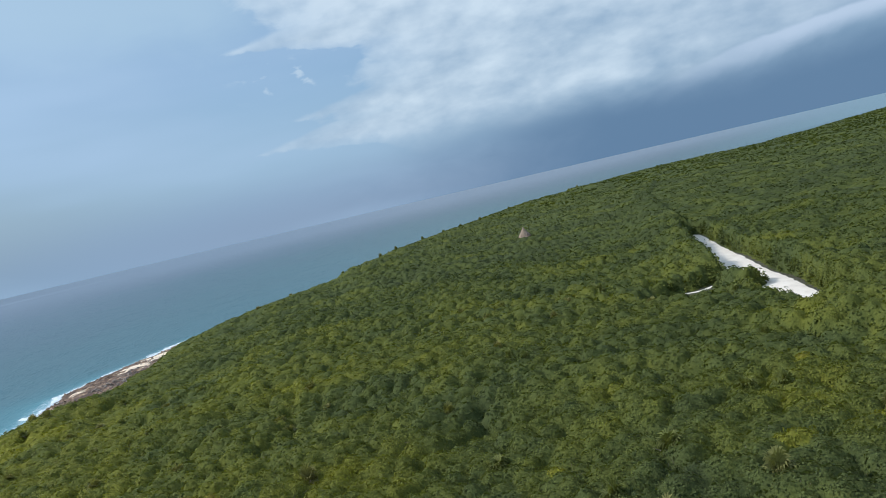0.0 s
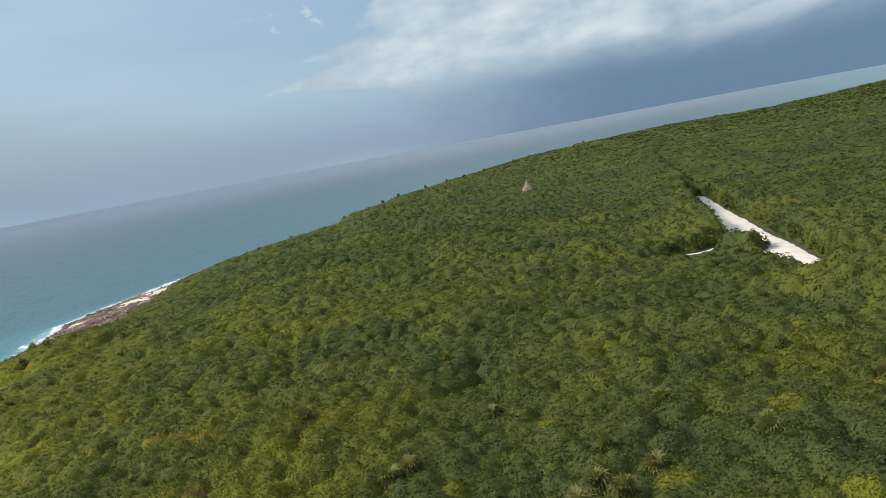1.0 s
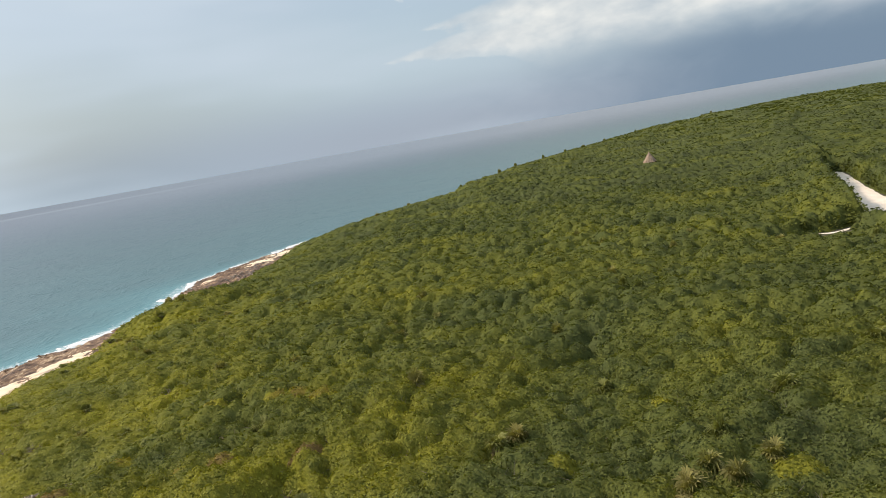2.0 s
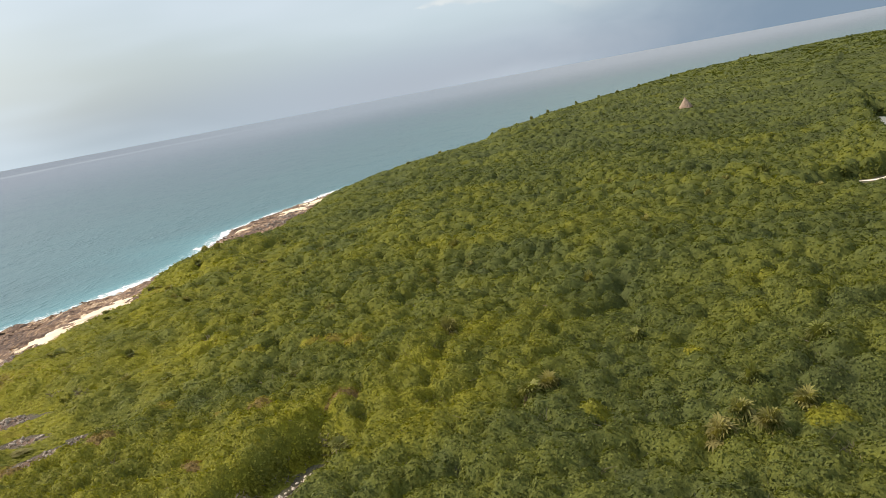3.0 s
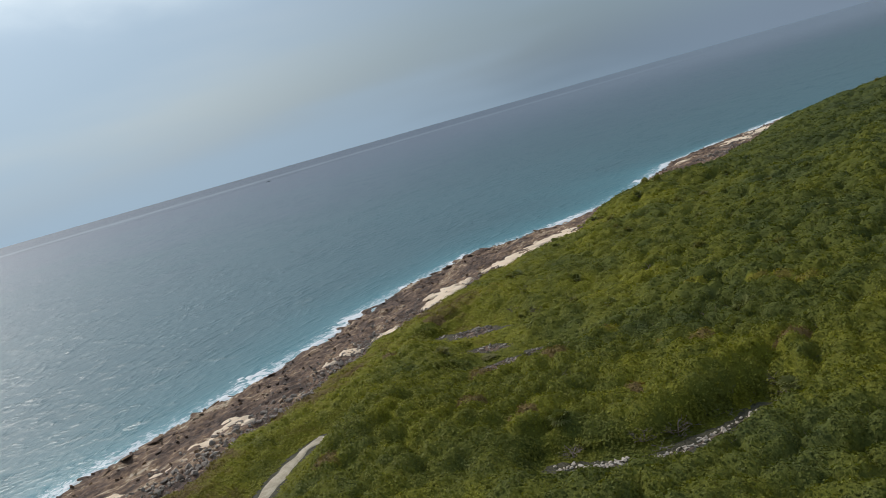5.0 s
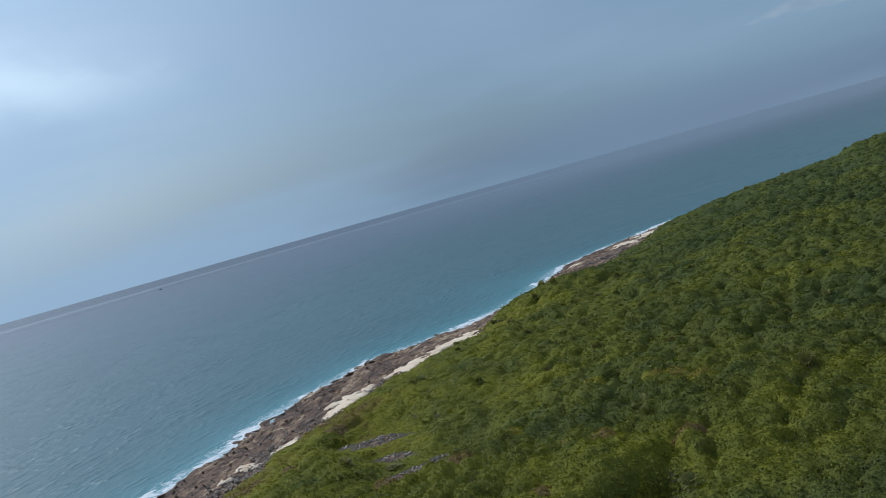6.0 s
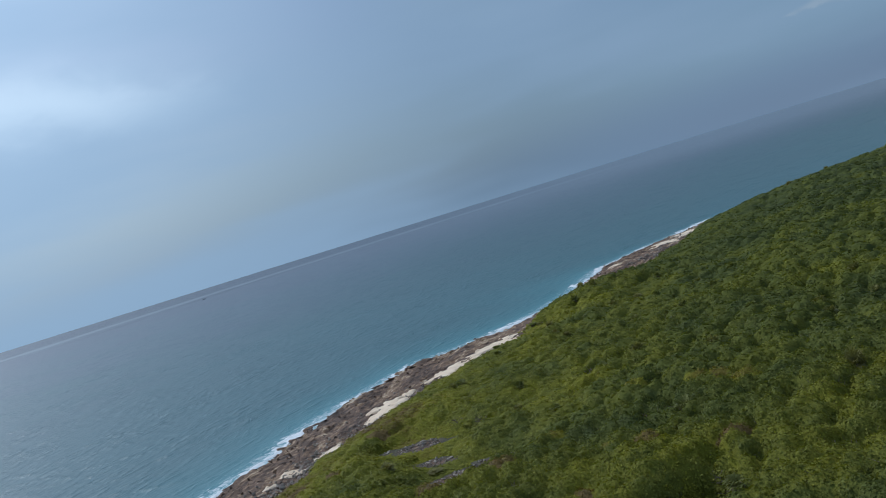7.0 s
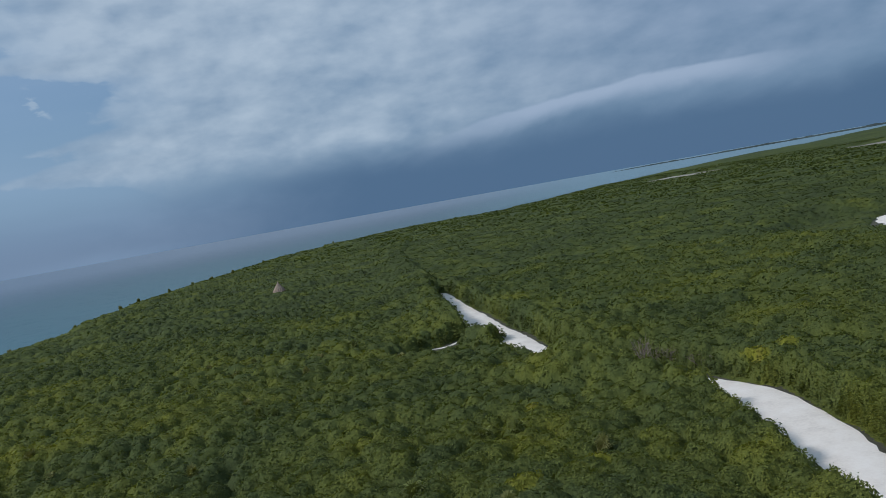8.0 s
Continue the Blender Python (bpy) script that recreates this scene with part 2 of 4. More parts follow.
BARK = noisy("grey_bark", [(0.0, (0.07, 0.055, 0.045)), (0.6, (0.17, 0.145, 0.12)), (1.0, (0.28, 0.25, 0.21))], 3.0, stretch=(1, 1, 0.25))
DEADWOOD = noisy("dead_wood", [(0.0, (0.10, 0.075, 0.055)), (0.6, (0.22, 0.17, 0.135)), (1.0, (0.36, 0.31, 0.26))], 2.0)
DRYFROND = noisy("dry_frond", [(0.0, (0.11, 0.075, 0.045)), (0.6, (0.20, 0.15, 0.095)), (1.0, (0.32, 0.26, 0.18))], 2.0)
ROADMAT = noisy("white_limestone_gravel", [(0.0, (0.68, 0.585, 0.485)), (0.45, (0.82, 0.72, 0.605)), (1.0, (0.90, 0.81, 0.70))], 0.35, bump=0.3, distance=0.05, fine=9)
CORAL = noisy("white_coral_stone", [(0.0, (0.34, 0.28, 0.22)), (0.5, (0.53, 0.45, 0.37)), (1.0, (0.70, 0.63, 0.54))], 2.0, bump=0.6)
SANDMAT = noisy("coral_sand", [(0.0, (0.60, 0.44, 0.30)), (0.45, (0.80, 0.62, 0.44)), (1.0, (0.88, 0.73, 0.55))], 0.5, bump=0.25, distance=0.05, fine=9)
DIRTMAT = noisy("brown_litter", [(0.0, (0.07, 0.05, 0.035)), (0.5, (0.14, 0.10, 0.07)), (1.0, (0.26, 0.20, 0.14))], 1.5, bump=0.6)
PATHMAT = noisy("sandy_path", [(0.0, (0.28, 0.23, 0.16)), (0.5, (0.46, 0.39, 0.28)), (1.0, (0.60, 0.53, 0.41))], 0.8, bump=0.4)
GREYROCK = noisy("grey_coral_rubble", [(0.0, (0.15, 0.115, 0.09)), (0.4, (0.29, 0.235, 0.19)), (0.75, (0.42, 0.355, 0.29)), (1.0, (0.60, 0.52, 0.43))], 1.2, bump=0.8, distance=0.15)
THATCH = noisy("palm_thatch", [(0.0, (0.17, 0.115, 0.08)), (0.5, (0.31, 0.22, 0.155)), (1.0, (0.43, 0.325, 0.24))], 2.0, stretch=(1, 1, 0.2), bump=0.8)
FLATMAT = noisy("salt_flat", [(0.0, (0.14, 0.13, 0.08)), (0.5, (0.27, 0.23, 0.17)), (1.0, (0.45, 0.40, 0.32))], 0.02, bump=0.1)
# bluish dark tone: haze over the far shore put into the wood's colour
FARWOOD = noisy("far_wood", [(0.0, (0.030, 0.042, 0.040)), (1.0, (0.060, 0.078, 0.066))], 0.01, bump=0.1)
HULLMAT = noisy("weathered_hull_paint", [(0.0, (0.03, 0.035, 0.05)), (1.0, (0.09, 0.10, 0.13))], 2.0, rough=0.4)
CABINMAT = noisy("white_boat_paint", [(0.0, (0.5, 0.5, 0.5)), (1.0, (0.75, 0.75, 0.74))], 2.0, rough=0.4)


def ground_material(name, mixed=True):
    mat, N = material(name)
    pos = position(N)
    mp = N.add("ShaderNodeMapping")
    N.put(mp.inputs[0], pos)
    mp.inputs["Scale"].default_value = (1.0, 0.5, 1.0)
    pos = mp.outputs[0]
    a, b, c = N.noise(pos, 0.24, 5, 0.6), N.noise(pos, 1.2, 6, 0.72), N.noise(pos, 5.0, 4, 0.7)
    v = N.m("ADD", N.m("MULTIPLY_ADD", N.m("SUBTRACT", a, 0.5), 2.2, 0.39), N.m("MULTIPLY", N.m("SUBTRACT", b, 0.5), 2.8), clamp=True)
    rock = N.ramp(v, [(0.0, (0.062, 0.037, 0.026)), (0.22, (0.125, 0.075, 0.050)), (0.45, (0.20, 0.122, 0.080)), (0.64, (0.30, 0.185, 0.105)), (0.80, (0.48, 0.345, 0.22)), (1.0, (0.68, 0.56, 0.42))])
    k = N.m("MULTIPLY_ADD", c, 0.7, 0.65)
    rock = N.mix(1.0, rock, N.vec(k, k, k), "MULTIPLY")
    soil = N.ramp(b, [(0.2, (0.05, 0.045, 0.028)), (0.8, (0.11, 0.10, 0.055))])
    col = N.mix(N.attr("rock"), soil, rock) if mixed else rock
    h = N.m("ADD", N.m("MULTIPLY", b, 1.0), N.m("MULTIPLY", c, 0.4))
    N.out(N.principled(Base_Color=col, Roughness=0.85, Normal=N.bump(h, 1.0, 0.5)))
    return mat


def sea_material():
    mat, N = material("sea_water")
    pos = position(N)
    s = N.attr("shore")
    wide = N.noise(pos, 0.006, 4, 0.55)
    mid = N.noise(pos, 0.03, 4, 0.6)
    sx = N.add("ShaderNodeSeparateXYZ")
    N.put(sx.inputs[0], pos)
    bearing = N.m("MULTIPLY", N.m("ARCTAN2", sx.outputs[0], sx.outputs[1]), 57.2958)
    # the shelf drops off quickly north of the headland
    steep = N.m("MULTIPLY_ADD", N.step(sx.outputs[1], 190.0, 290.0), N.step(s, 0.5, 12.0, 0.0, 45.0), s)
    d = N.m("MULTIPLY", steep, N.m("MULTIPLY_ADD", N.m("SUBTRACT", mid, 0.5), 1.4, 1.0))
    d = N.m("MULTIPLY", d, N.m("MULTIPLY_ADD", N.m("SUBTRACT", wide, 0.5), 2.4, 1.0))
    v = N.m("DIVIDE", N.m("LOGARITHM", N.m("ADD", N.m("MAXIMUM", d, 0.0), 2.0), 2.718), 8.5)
    # the 0.76 and 0.86 stops turn lavender-grey: sea haze put into the colour
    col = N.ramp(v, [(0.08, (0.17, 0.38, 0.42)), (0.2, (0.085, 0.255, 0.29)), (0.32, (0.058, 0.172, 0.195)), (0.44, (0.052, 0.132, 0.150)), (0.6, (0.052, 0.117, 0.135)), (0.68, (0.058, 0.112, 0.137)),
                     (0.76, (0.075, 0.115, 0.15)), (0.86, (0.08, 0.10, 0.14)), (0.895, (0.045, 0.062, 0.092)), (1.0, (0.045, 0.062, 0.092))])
    # breakers on the offshore reef
    line = N.m("SUBTRACT", s, N.m("MULTIPLY_ADD", N.m("SUBTRACT", wide, 0.5), 260.0, 1750.0))
    reef = N.m("MULTIPLY", N.m("MULTIPLY", N.step(line, -150.0, 0.0), N.step(line, 260.0, 90.0)), N.step(mid, 0.3, 0.6, 0.35, 1.0))
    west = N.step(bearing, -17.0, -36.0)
    # northern distance greyed to lavender: haze and sky reflection put into the base colour
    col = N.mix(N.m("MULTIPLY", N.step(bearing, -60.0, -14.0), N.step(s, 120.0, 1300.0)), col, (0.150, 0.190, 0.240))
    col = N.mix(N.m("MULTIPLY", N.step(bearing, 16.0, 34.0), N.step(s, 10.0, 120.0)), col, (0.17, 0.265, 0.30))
    col = N.mix(N.m("MULTIPLY", N.m("MULTIPLY", reef, west), 0.6), col, (0.27, 0.32, 0.37))
    # foam trails near the rocks
    lace = N.noise(pos, 0.9, 6, 0.7, 1.2)
    foam = N.m("MULTIPLY", N.step(N.m("ADD", lace, N.m("MULTIPLY", N.step(s, 9.0, 0.0), 0.2)), 0.64, 0.72), N.step(s, 11.0, 3.0))
    col = N.mix(N.m("MULTIPLY", foam, 0.8), col, (0.75, 0.78, 0.8))
    mp = N.add("ShaderNodeMapping")
    N.put(mp.inputs[0], pos)
    mp.inputs["Rotation"].default_value = (0, 0, radians(-40))
    mp.inputs["Scale"].default_value = (1.0, 0.45, 1.0)
    w1 = N.noise(mp.outputs[0], 0.3, 4, 0.6, 1.4)
    w2 = N.noise(mp.outputs[0], 1.0, 3, 0.6, 0.8)
    gusts = N.step(N.noise(pos, 0.045, 3, 0.6), 0.38, 0.66, 0.25, 1.0)
    chop = N.m("MULTIPLY", N.m("POWER", N.step(w1, 0.42, 0.85), 1.5), 1.3)
    h = N.m("ADD", N.m("MULTIPLY", N.m("ADD", N.m("MULTIPLY", w1, 0.5), chop), gusts), N.m("MULTIPLY", w2, 0.25))
    N.out(N.principled(Base_Color=col, Roughness=0.38, IOR=1.33, Normal=N.bump(h, 0.32, 1.6)))
    return mat


def foam_material():
    mat, N = material("surf_foam")
    pos = position(N)
    a = N.noise(pos, 1.3, 5, 0.7)
    N.out(N.principled(Base_Color=N.ramp(a, [(0.3, (0.62, 0.68, 0.70)), (0.6, (0.82, 0.83, 0.84))]), Roughness=0.7, Normal=N.bump(a, 0.6, 0.15)))
    return mat


GROUND_ROCK = ground_material("shelf_rock", False)
GROUND, SEA, FOAM = ground_material("ground_soil_and_rock"), sea_material(), foam_material()


# ---------------------------------------------------------------- mesh helpers
def mesh_data(name, verts, faces, mat, smooth=False, **attrs):
    """A mesh from arrays: verts (n, 3), faces (m, 3 or 4); attrs are per-vertex floats."""
    verts, faces = np.asarray(verts, np.float32), np.asarray(faces, np.int32)
    me = bpy.data.meshes.new(name)
    n, k = faces.shape
    me.vertices.add(len(verts))
    me.vertices.foreach_set("co", verts.ravel())
    me.loops.add(n * k)
    me.loops.foreach_set("vertex_index", faces.ravel())
    me.polygons.add(n)
    me.polygons.foreach_set("loop_start", np.arange(0, n * k, k, dtype=np.int32))
    if smooth:
        me.polygons.foreach_set("use_smooth", np.ones(n, bool))
    for key, val in attrs.items():
        me.attributes.new(key, "FLOAT", "POINT").data.foreach_set("value", np.asarray(val, np.float32).ravel())
    me.update(calc_edges=True)
    me.validate()
    me.materials.append(mat)
    return me


def child(name, me, parent, label=""):
    ob = new(name, me)
    ob.parent = parent
    return tagged(ob, label)


def part(name, bm, mat, parent, label=""):
    me = bpy.data.meshes.new(name)
    bm.to_mesh(me)
    bm.free()
    me.materials.append(mat)
    return child(name, me, parent, label)


def vnoise(x, y, cell, seed=0):
    """Smooth value noise in 0..1 with features about cell metres across."""
    u, v = np.asarray(x, float) / cell, np.asarray(y, float) / cell
    iu, iv = np.floor(u).astype(np.int64), np.floor(v).astype(np.int64)
    fu, fv = u - iu, v - iv
    fu, fv = fu * fu * (3 - 2 * fu), fv * fv * (3 - 2 * fv)

    def h(a, b):
        q = (a * 374761393 + b * 668265263 + seed * 974711 + 1013904223) & 0xFFFFFFFF
        q = ((q ^ (q >> 13)) * 1274126177) & 0xFFFFFFFF
        q = ((q ^ (q >> 16)) * 2246822519) & 0xFFFFFFFF
        return ((q ^ (q >> 15)) & 0xFFFFFF) / 0xFFFFFF

    return (h(iu, iv) * (1 - fu) + h(iu + 1, iv) * fu) * (1 - fv) + (h(iu, iv + 1) * (1 - fu) + h(iu + 1, iv + 1) * fu) * fv


def seg_dist(x, y, line):
    """Distance to a polyline."""
    best = np.full(np.shape(x), 1e18)
    for (ax, ay), (bx, by) in zip(line[:-1], line[1:]):
        dx, dy = bx - ax, by - ay
        t = np.clip(((x - ax) * dx + (y - ay) * dy) / (dx * dx + dy * dy), 0, 1)
        best = np.minimum(best, (x - ax - t * dx) ** 2 + (y - ay - t * dy) ** 2)
    return np.sqrt(best)


def inside(x, y, ring):
    res = np.zeros(np.shape(x), bool)
    for (ax, ay), (bx, by) in zip(ring, ring[1:] + ring[:1]):
        if ay != by:
            res ^= ((ay > y) != (by > y)) & (x < (bx - ax) * (y - ay) / (by - ay) + ax)
    return res


# ---------------------------------------------------------------- the plan
COAST = [(-60, -900), (-78, -300), (-90, -60), (-96, 10), (-99, 32), (-100, 46), (-102, 60), (-105, 74), (-110, 88), (-111, 104), (-112, 120), (-105, 128),
         (-101, 142), (-98, 154), (-99.5, 172), (-105, 200), (-100.8, 222), (-95.5, 237), (-93, 251), (-81, 282), (-72, 306), (-55, 328), (-45, 356), (-32, 412), (0, 500), (48, 630),
         (105, 690), (205, 790), (300, 770), (405, 845), (520, 960), (580, 1000), (697, 1080), (970, 1270), (1195, 1370), (1230, 1290), (1573, 1500), (1900, 1660), (2500, 1900)]
LAND = COAST + [(2500, -900)]
VEG_Y = [-900, -60, 0, 32, 39, 45, 52, 66, 76, 93, 122, 135, 146, 160, 171, 195, 215, 240]
VEG_X = [-40, -68, -72, -75, -78, -78, -81, -86, -86, -88, -87, -91, -91, -86, -83, -82, -85, -84]
ROAD = [(26, -60), (34, 0), (43, 25), (46.2, 42), (51.0, 55), (54.8, 67), (53.8, 78), (50.5, 92), (49.6, 110), (51.8, 124), (54.9, 147), (61.3, 185), (66.4, 216), (72.5, 245), (85, 300), (99, 361), (129, 450)]
SPUR = [(37, 132.2), (39.4, 134.2), (42.4, 133.9), (46, 135.8)]
SANDPATH = [(-58, 24), (-61.5, 30), (-64, 34.5), (-65.5, 40)]
ROCKPATH = [(-36.3, 40), (-33.5, 41), (-31, 42.3), (-28.6, 44), (-26.3, 48.5), (-25.0, 51.5)]
CLEARINGS = [(-68.5, 68.5, 4.5, 1.6, 20), (-55.5, 59, 4.2, 1.5, 50), (-52.3, 63, 2.8, 1.2, 20), (-61.5, 63, 2.0, 1.3, 0)]
# bare flats on the far land: centre, half-width across and along the line of sight
FLATS = [(567, 765, 54, 84), (725, 625, 66, 90), (652, 722, 14, 55)]
CLOSED = LAND + [LAND[0]]


def shore(x, y):
    """Signed distance to the waterline, positive on land."""
    d = seg_dist(x, y, CLOSED)
    return np.where(inside(x, y, LAND), d, -d)


def veg_depth(x, y, sd):
    """Metres inside the edge of the scrub."""
    a = x - np.interp(y, VEG_Y, VEG_X) + 3.0 * (vnoise(x, y, 7, 3) - 0.5) + 1.6 * (vnoise(x, y, 2.5, 4) - 0.5)
    b = sd - 7 + 3 * (vnoise(x, y, 9, 5) - 0.5)
    k = np.clip((y - 215) / 30, 0, 1)
    return np.minimum(a * (1 - k) + b * k, sd - 2.0)


def clearing(x, y):
    """Positive inside the bare grey clearings."""
    m = np.full(np.shape(x), -9.0)
    for cx, cy, a, b, deg in CLEARINGS:
        c, s = math.cos(radians(deg)), math.sin(radians(deg))
        u, v = (x - cx) * c + (y - cy) * s, -(x - cx) * s + (y - cy) * c
        m = np.maximum(m, 1 - np.sqrt((u / a) ** 2 + (v / b) ** 2))
    return m + 0.7 * (vnoise(x, y, 1.6, 8) - 0.5)


def open_ground(x, y):
    """Distance into openings of the scrub: road, paths and clearings (positive: open)."""
    half = np.interp(y, [128, 140, 208, 216], [3.6, 3.5, 3.2, -4.0])
    m = half - seg_dist(x, y, ROAD) + 1.3 * (vnoise(x, y, 4, 11) - 0.5)
    # bushes lean over the far stretch of the road from its seaward side
    m = np.minimum(m, x - np.interp(y, [p[1] for p in ROAD], [p[0] for p in ROAD]) + np.interp(y, [132, 145, 180, 212], [9.0, 3.4, 1.6, -0.6]))
    m = np.minimum(m, np.hypot(x - 48.2, y - 129.5) - 4.6)
    m = np.maximum(m, 1.15 - seg_dist(x, y, SPUR) + 0.9 * (vnoise(x, y, 1.8, 14) - 0.5))
    m = np.maximum(m, 0.8 - seg_dist(x, y, SANDPATH) + 0.8 * (vnoise(x, y, 2, 12) - 0.5))
    m = np.maximum(m, 0.75 - seg_dist(x, y, ROCKPATH) + 0.9 * (vnoise(x, y, 1.7, 13) - 0.5))
    m = np.maximum(m, 2.0 * clearing(x, y))
    for cx, cy, a, b in FLATS:
        r = math.hypot(cx, cy)
        u, v = ((x - cx) * cy - (y - cy) * cx) / r, ((x - cx) * cx + (y - cy) * cy) / r
        m = np.maximum(m, (1 - np.hypot(u / a, v / b)) * b + 8 * (vnoise(x, y, 14, 93) - 0.5))
    bu, bv = (x - 177) * 0.669 - (y - 149.5) * 0.743, (x - 177) * 0.743 + (y - 149.5) * 0.669
    bare = (1 - np.hypot(bu / 8, bv / 26)) * 8
    return np.maximum(m, bare)


def ground_z(x, y, sd=None):
    sd = shore(x, y) if sd is None else sd
    z = np.interp(sd, [-900, -60, -12, -3, 0, 2.5, 8, 16, 24, 40], [-14, -5, -1.8, -0.7, -0.12, 0.45, 0.8, 1.25, 1.9, 2.3])
    vd = veg_depth(x, y, sd)
    w = np.clip((sd + 4) / 4, 0, 1) * np.clip(1 - (vd - 1) / 4, 0, 1)
    t = 3.2 * vnoise(x + 0.5 * y, y, 6.5, 31) + 1.2 * vnoise(x, y, 2.2, 32)
    terrace = (np.floor(t) + np.clip((t - np.floor(t)) * 5, 0, 1)) / 4.4
    z = z + w * (1.15 * (terrace - 0.5) + 0.5 * (vnoise(x, y, 1.1, 33) - 0.5) + 0.3 * (vnoise(x, y, 0.6, 35) - 0.5))
    return z + (1 - w) * np.clip(sd / 20, 0, 1) * 0.35 * (vnoise(x, y, 22, 34) - 0.5)


def canopy_h(x, y, vd):
    """Height of the scrub over the ground."""
    h = np.interp(vd, [0, 3, 10, 30, 70], [0.35, 0.95, 1.5, 2.1, 2.9])
    mound = np.exp(-(((x + 57) / 11) ** 2 + ((y - 41) / 7.5) ** 2))
    h = h + 1.5 * mound
    back = np.interp(vd, [0, 2, 8, 20, 60], [0.5, 1.1, 2.0, 2.6, 2.9])
    k = np.clip((y - 215) / 40, 0, 1)
    h = h * (1 - k) + back * k
    # taller bushes on the near side of the road
    left = x - np.interp(y, [p[1] for p in ROAD], [p[0] for p in ROAD])
    h = h + np.interp(left, [-16, -7, 0, 2], [0, 1, 1, 0]) * np.interp(y, [45, 60, 74, 82, 90, 96, 127, 131, 138, 142, 190, 240, 262, 300], [-0.6, 0.8, 1.7, 3.2, 3.2, 0.1, 0.2, 0.3, 0.6, 1.8, 2.2, 2.2, 1.7, 1.2])
    # tall bushes at the edge before the headland
    h = h + 1.7 * np.interp(y, [124, 134, 150, 166], [0, 1, 1, 0]) * np.interp(vd, [0, 2, 14, 24], [0.3, 1, 1, 0])
    # taller wind-clipped trees along the far shore of the point
    az = np.degrees(np.arctan2(x, y))
    h = h + np.interp(az, [-8.2, -7.0, -3.0, 0.5, 3.0], [0, 2.2, 2.3, 1.2, 0]) * np.interp(vd, [0, 2, 45, 70], [0.4, 1, 1, 0]) * np.clip((y - 250) / 40, 0, 1)
    # lower bushes where the road narrows
    h = h - 0.9 * np.exp(-(((x - 50) / 4) ** 2 + ((y - 131) / 5) ** 2))
    grow = np.clip(vd / 25, 0.25, 1)
    h = h + grow * (1.3 * (vnoise(x, y, 19, 41) - 0.5) + 1.2 * (vnoise(x, y, 7, 42) - 0.5))
    tall = np.clip((np.hypot(x, y) - 150) / 250, 0, 1)
    # low ground cover round the paths and clearings
    low = np.minimum(0.6 * (seg_dist(x, y, ROCKPATH) - 0.9), 0.5 * (seg_dist(x, y, SANDPATH) - 1.6))
    for cx, cy, a, b, deg in CLEARINGS:
        low = np.minimum(low, 0.45 * (np.hypot(x - cx, y - cy) - 0.8 * a))
    low = np.minimum(low, 0.25 * (np.hypot(x - 177, y - 149.5) - 27))
    low = np.minimum(low, np.hypot(x - 39, y - 127) - 7)
    h = h * np.clip(0.12 + np.maximum(low, 0) / 2.6, 0.12, 1)
    h = h * np.interp(np.hypot(x, y) + 0.6 * x, [750, 1000], [1.0, 0.6])
    return np.maximum(h + 1.2 * tall * vnoise(x, y, 40, 44), 0.25)


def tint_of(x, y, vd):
    """Plant colour, with the far crowns' shade mixed in: 0 dark blue-green ... 0.7 yellow-green ... 1 brown."""
    # tint falls from 110 to 230 m: self-shadow of far crowns put into the colour
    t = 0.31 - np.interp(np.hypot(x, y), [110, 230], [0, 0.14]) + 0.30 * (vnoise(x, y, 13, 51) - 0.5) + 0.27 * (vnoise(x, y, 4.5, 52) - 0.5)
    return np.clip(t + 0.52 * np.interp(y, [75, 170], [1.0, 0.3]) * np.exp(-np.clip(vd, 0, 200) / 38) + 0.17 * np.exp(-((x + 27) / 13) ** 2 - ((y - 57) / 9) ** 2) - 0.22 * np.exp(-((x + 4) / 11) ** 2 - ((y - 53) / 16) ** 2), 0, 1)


def grid(xs, ys):
    X, Y = np.meshgrid(xs, ys)
    n, m = len(xs), len(ys)
    i = np.arange(n * m).reshape(m, n)
    q = np.stack([i[:-1, :-1], i[:-1, 1:], i[1:, 1:], i[1:, :-1]], -1).reshape(-1, 4)
    return X.ravel(), Y.ravel(), q


def lines(stops):
    """Grid lines: runs (start, end, step)."""
    out = []
    for a, b, s in stops:
        out.append(np.linspace(a, b, max(2, int(round((b - a) / s)) + 1))[:-1])
    return np.append(np.concatenate(out), stops[-1][1])


def used(verts, faces, *more):
    """Keep only the vertices that faces use."""
    keep, inv = np.unique(faces, return_inverse=True)
    return (verts[keep], inv.reshape(faces.shape), *[v[keep] for v in more])


# ---------------------------------------------------------------- ground, sea, road
def build_ground():
    xs = lines([(-4800, -600, 300), (-600, -130, 47), (-130, -116, 2), (-116, -70, 0.5), (-70, -50, 0.8), (-50, -30, 2), (-30, 90, 4), (90, 600, 30), (600, 2600, 100), (2600, 4800, 400)])
    ys = lines([(-1200, -100, 100), (-100, 20, 6), (20, 132, 0.55), (132, 262, 1.1), (262, 460, 9), (460, 1000, 30), (1000, 2000, 100), (2000, 4800, 400)])
    X, Y, q = grid(xs, ys)
    sd = shore(X, Y)
    Z = ground_z(X, Y, sd)
    vd = veg_depth(X, Y, sd)
    rock = np.clip(1 - (vd - 0.5) / 2.5, 0, 1)
    rock = np.maximum(rock, np.clip(clearing(X, Y) * 3, 0, 1))
    ob = new("ground", mesh_data("ground", np.stack([X, Y, Z], 1), q, GROUND, True, rock=rock))
    tagged(ob, "brown limestone rock shelf and dark soil under low coastal scrub", "ground", kind="structure")


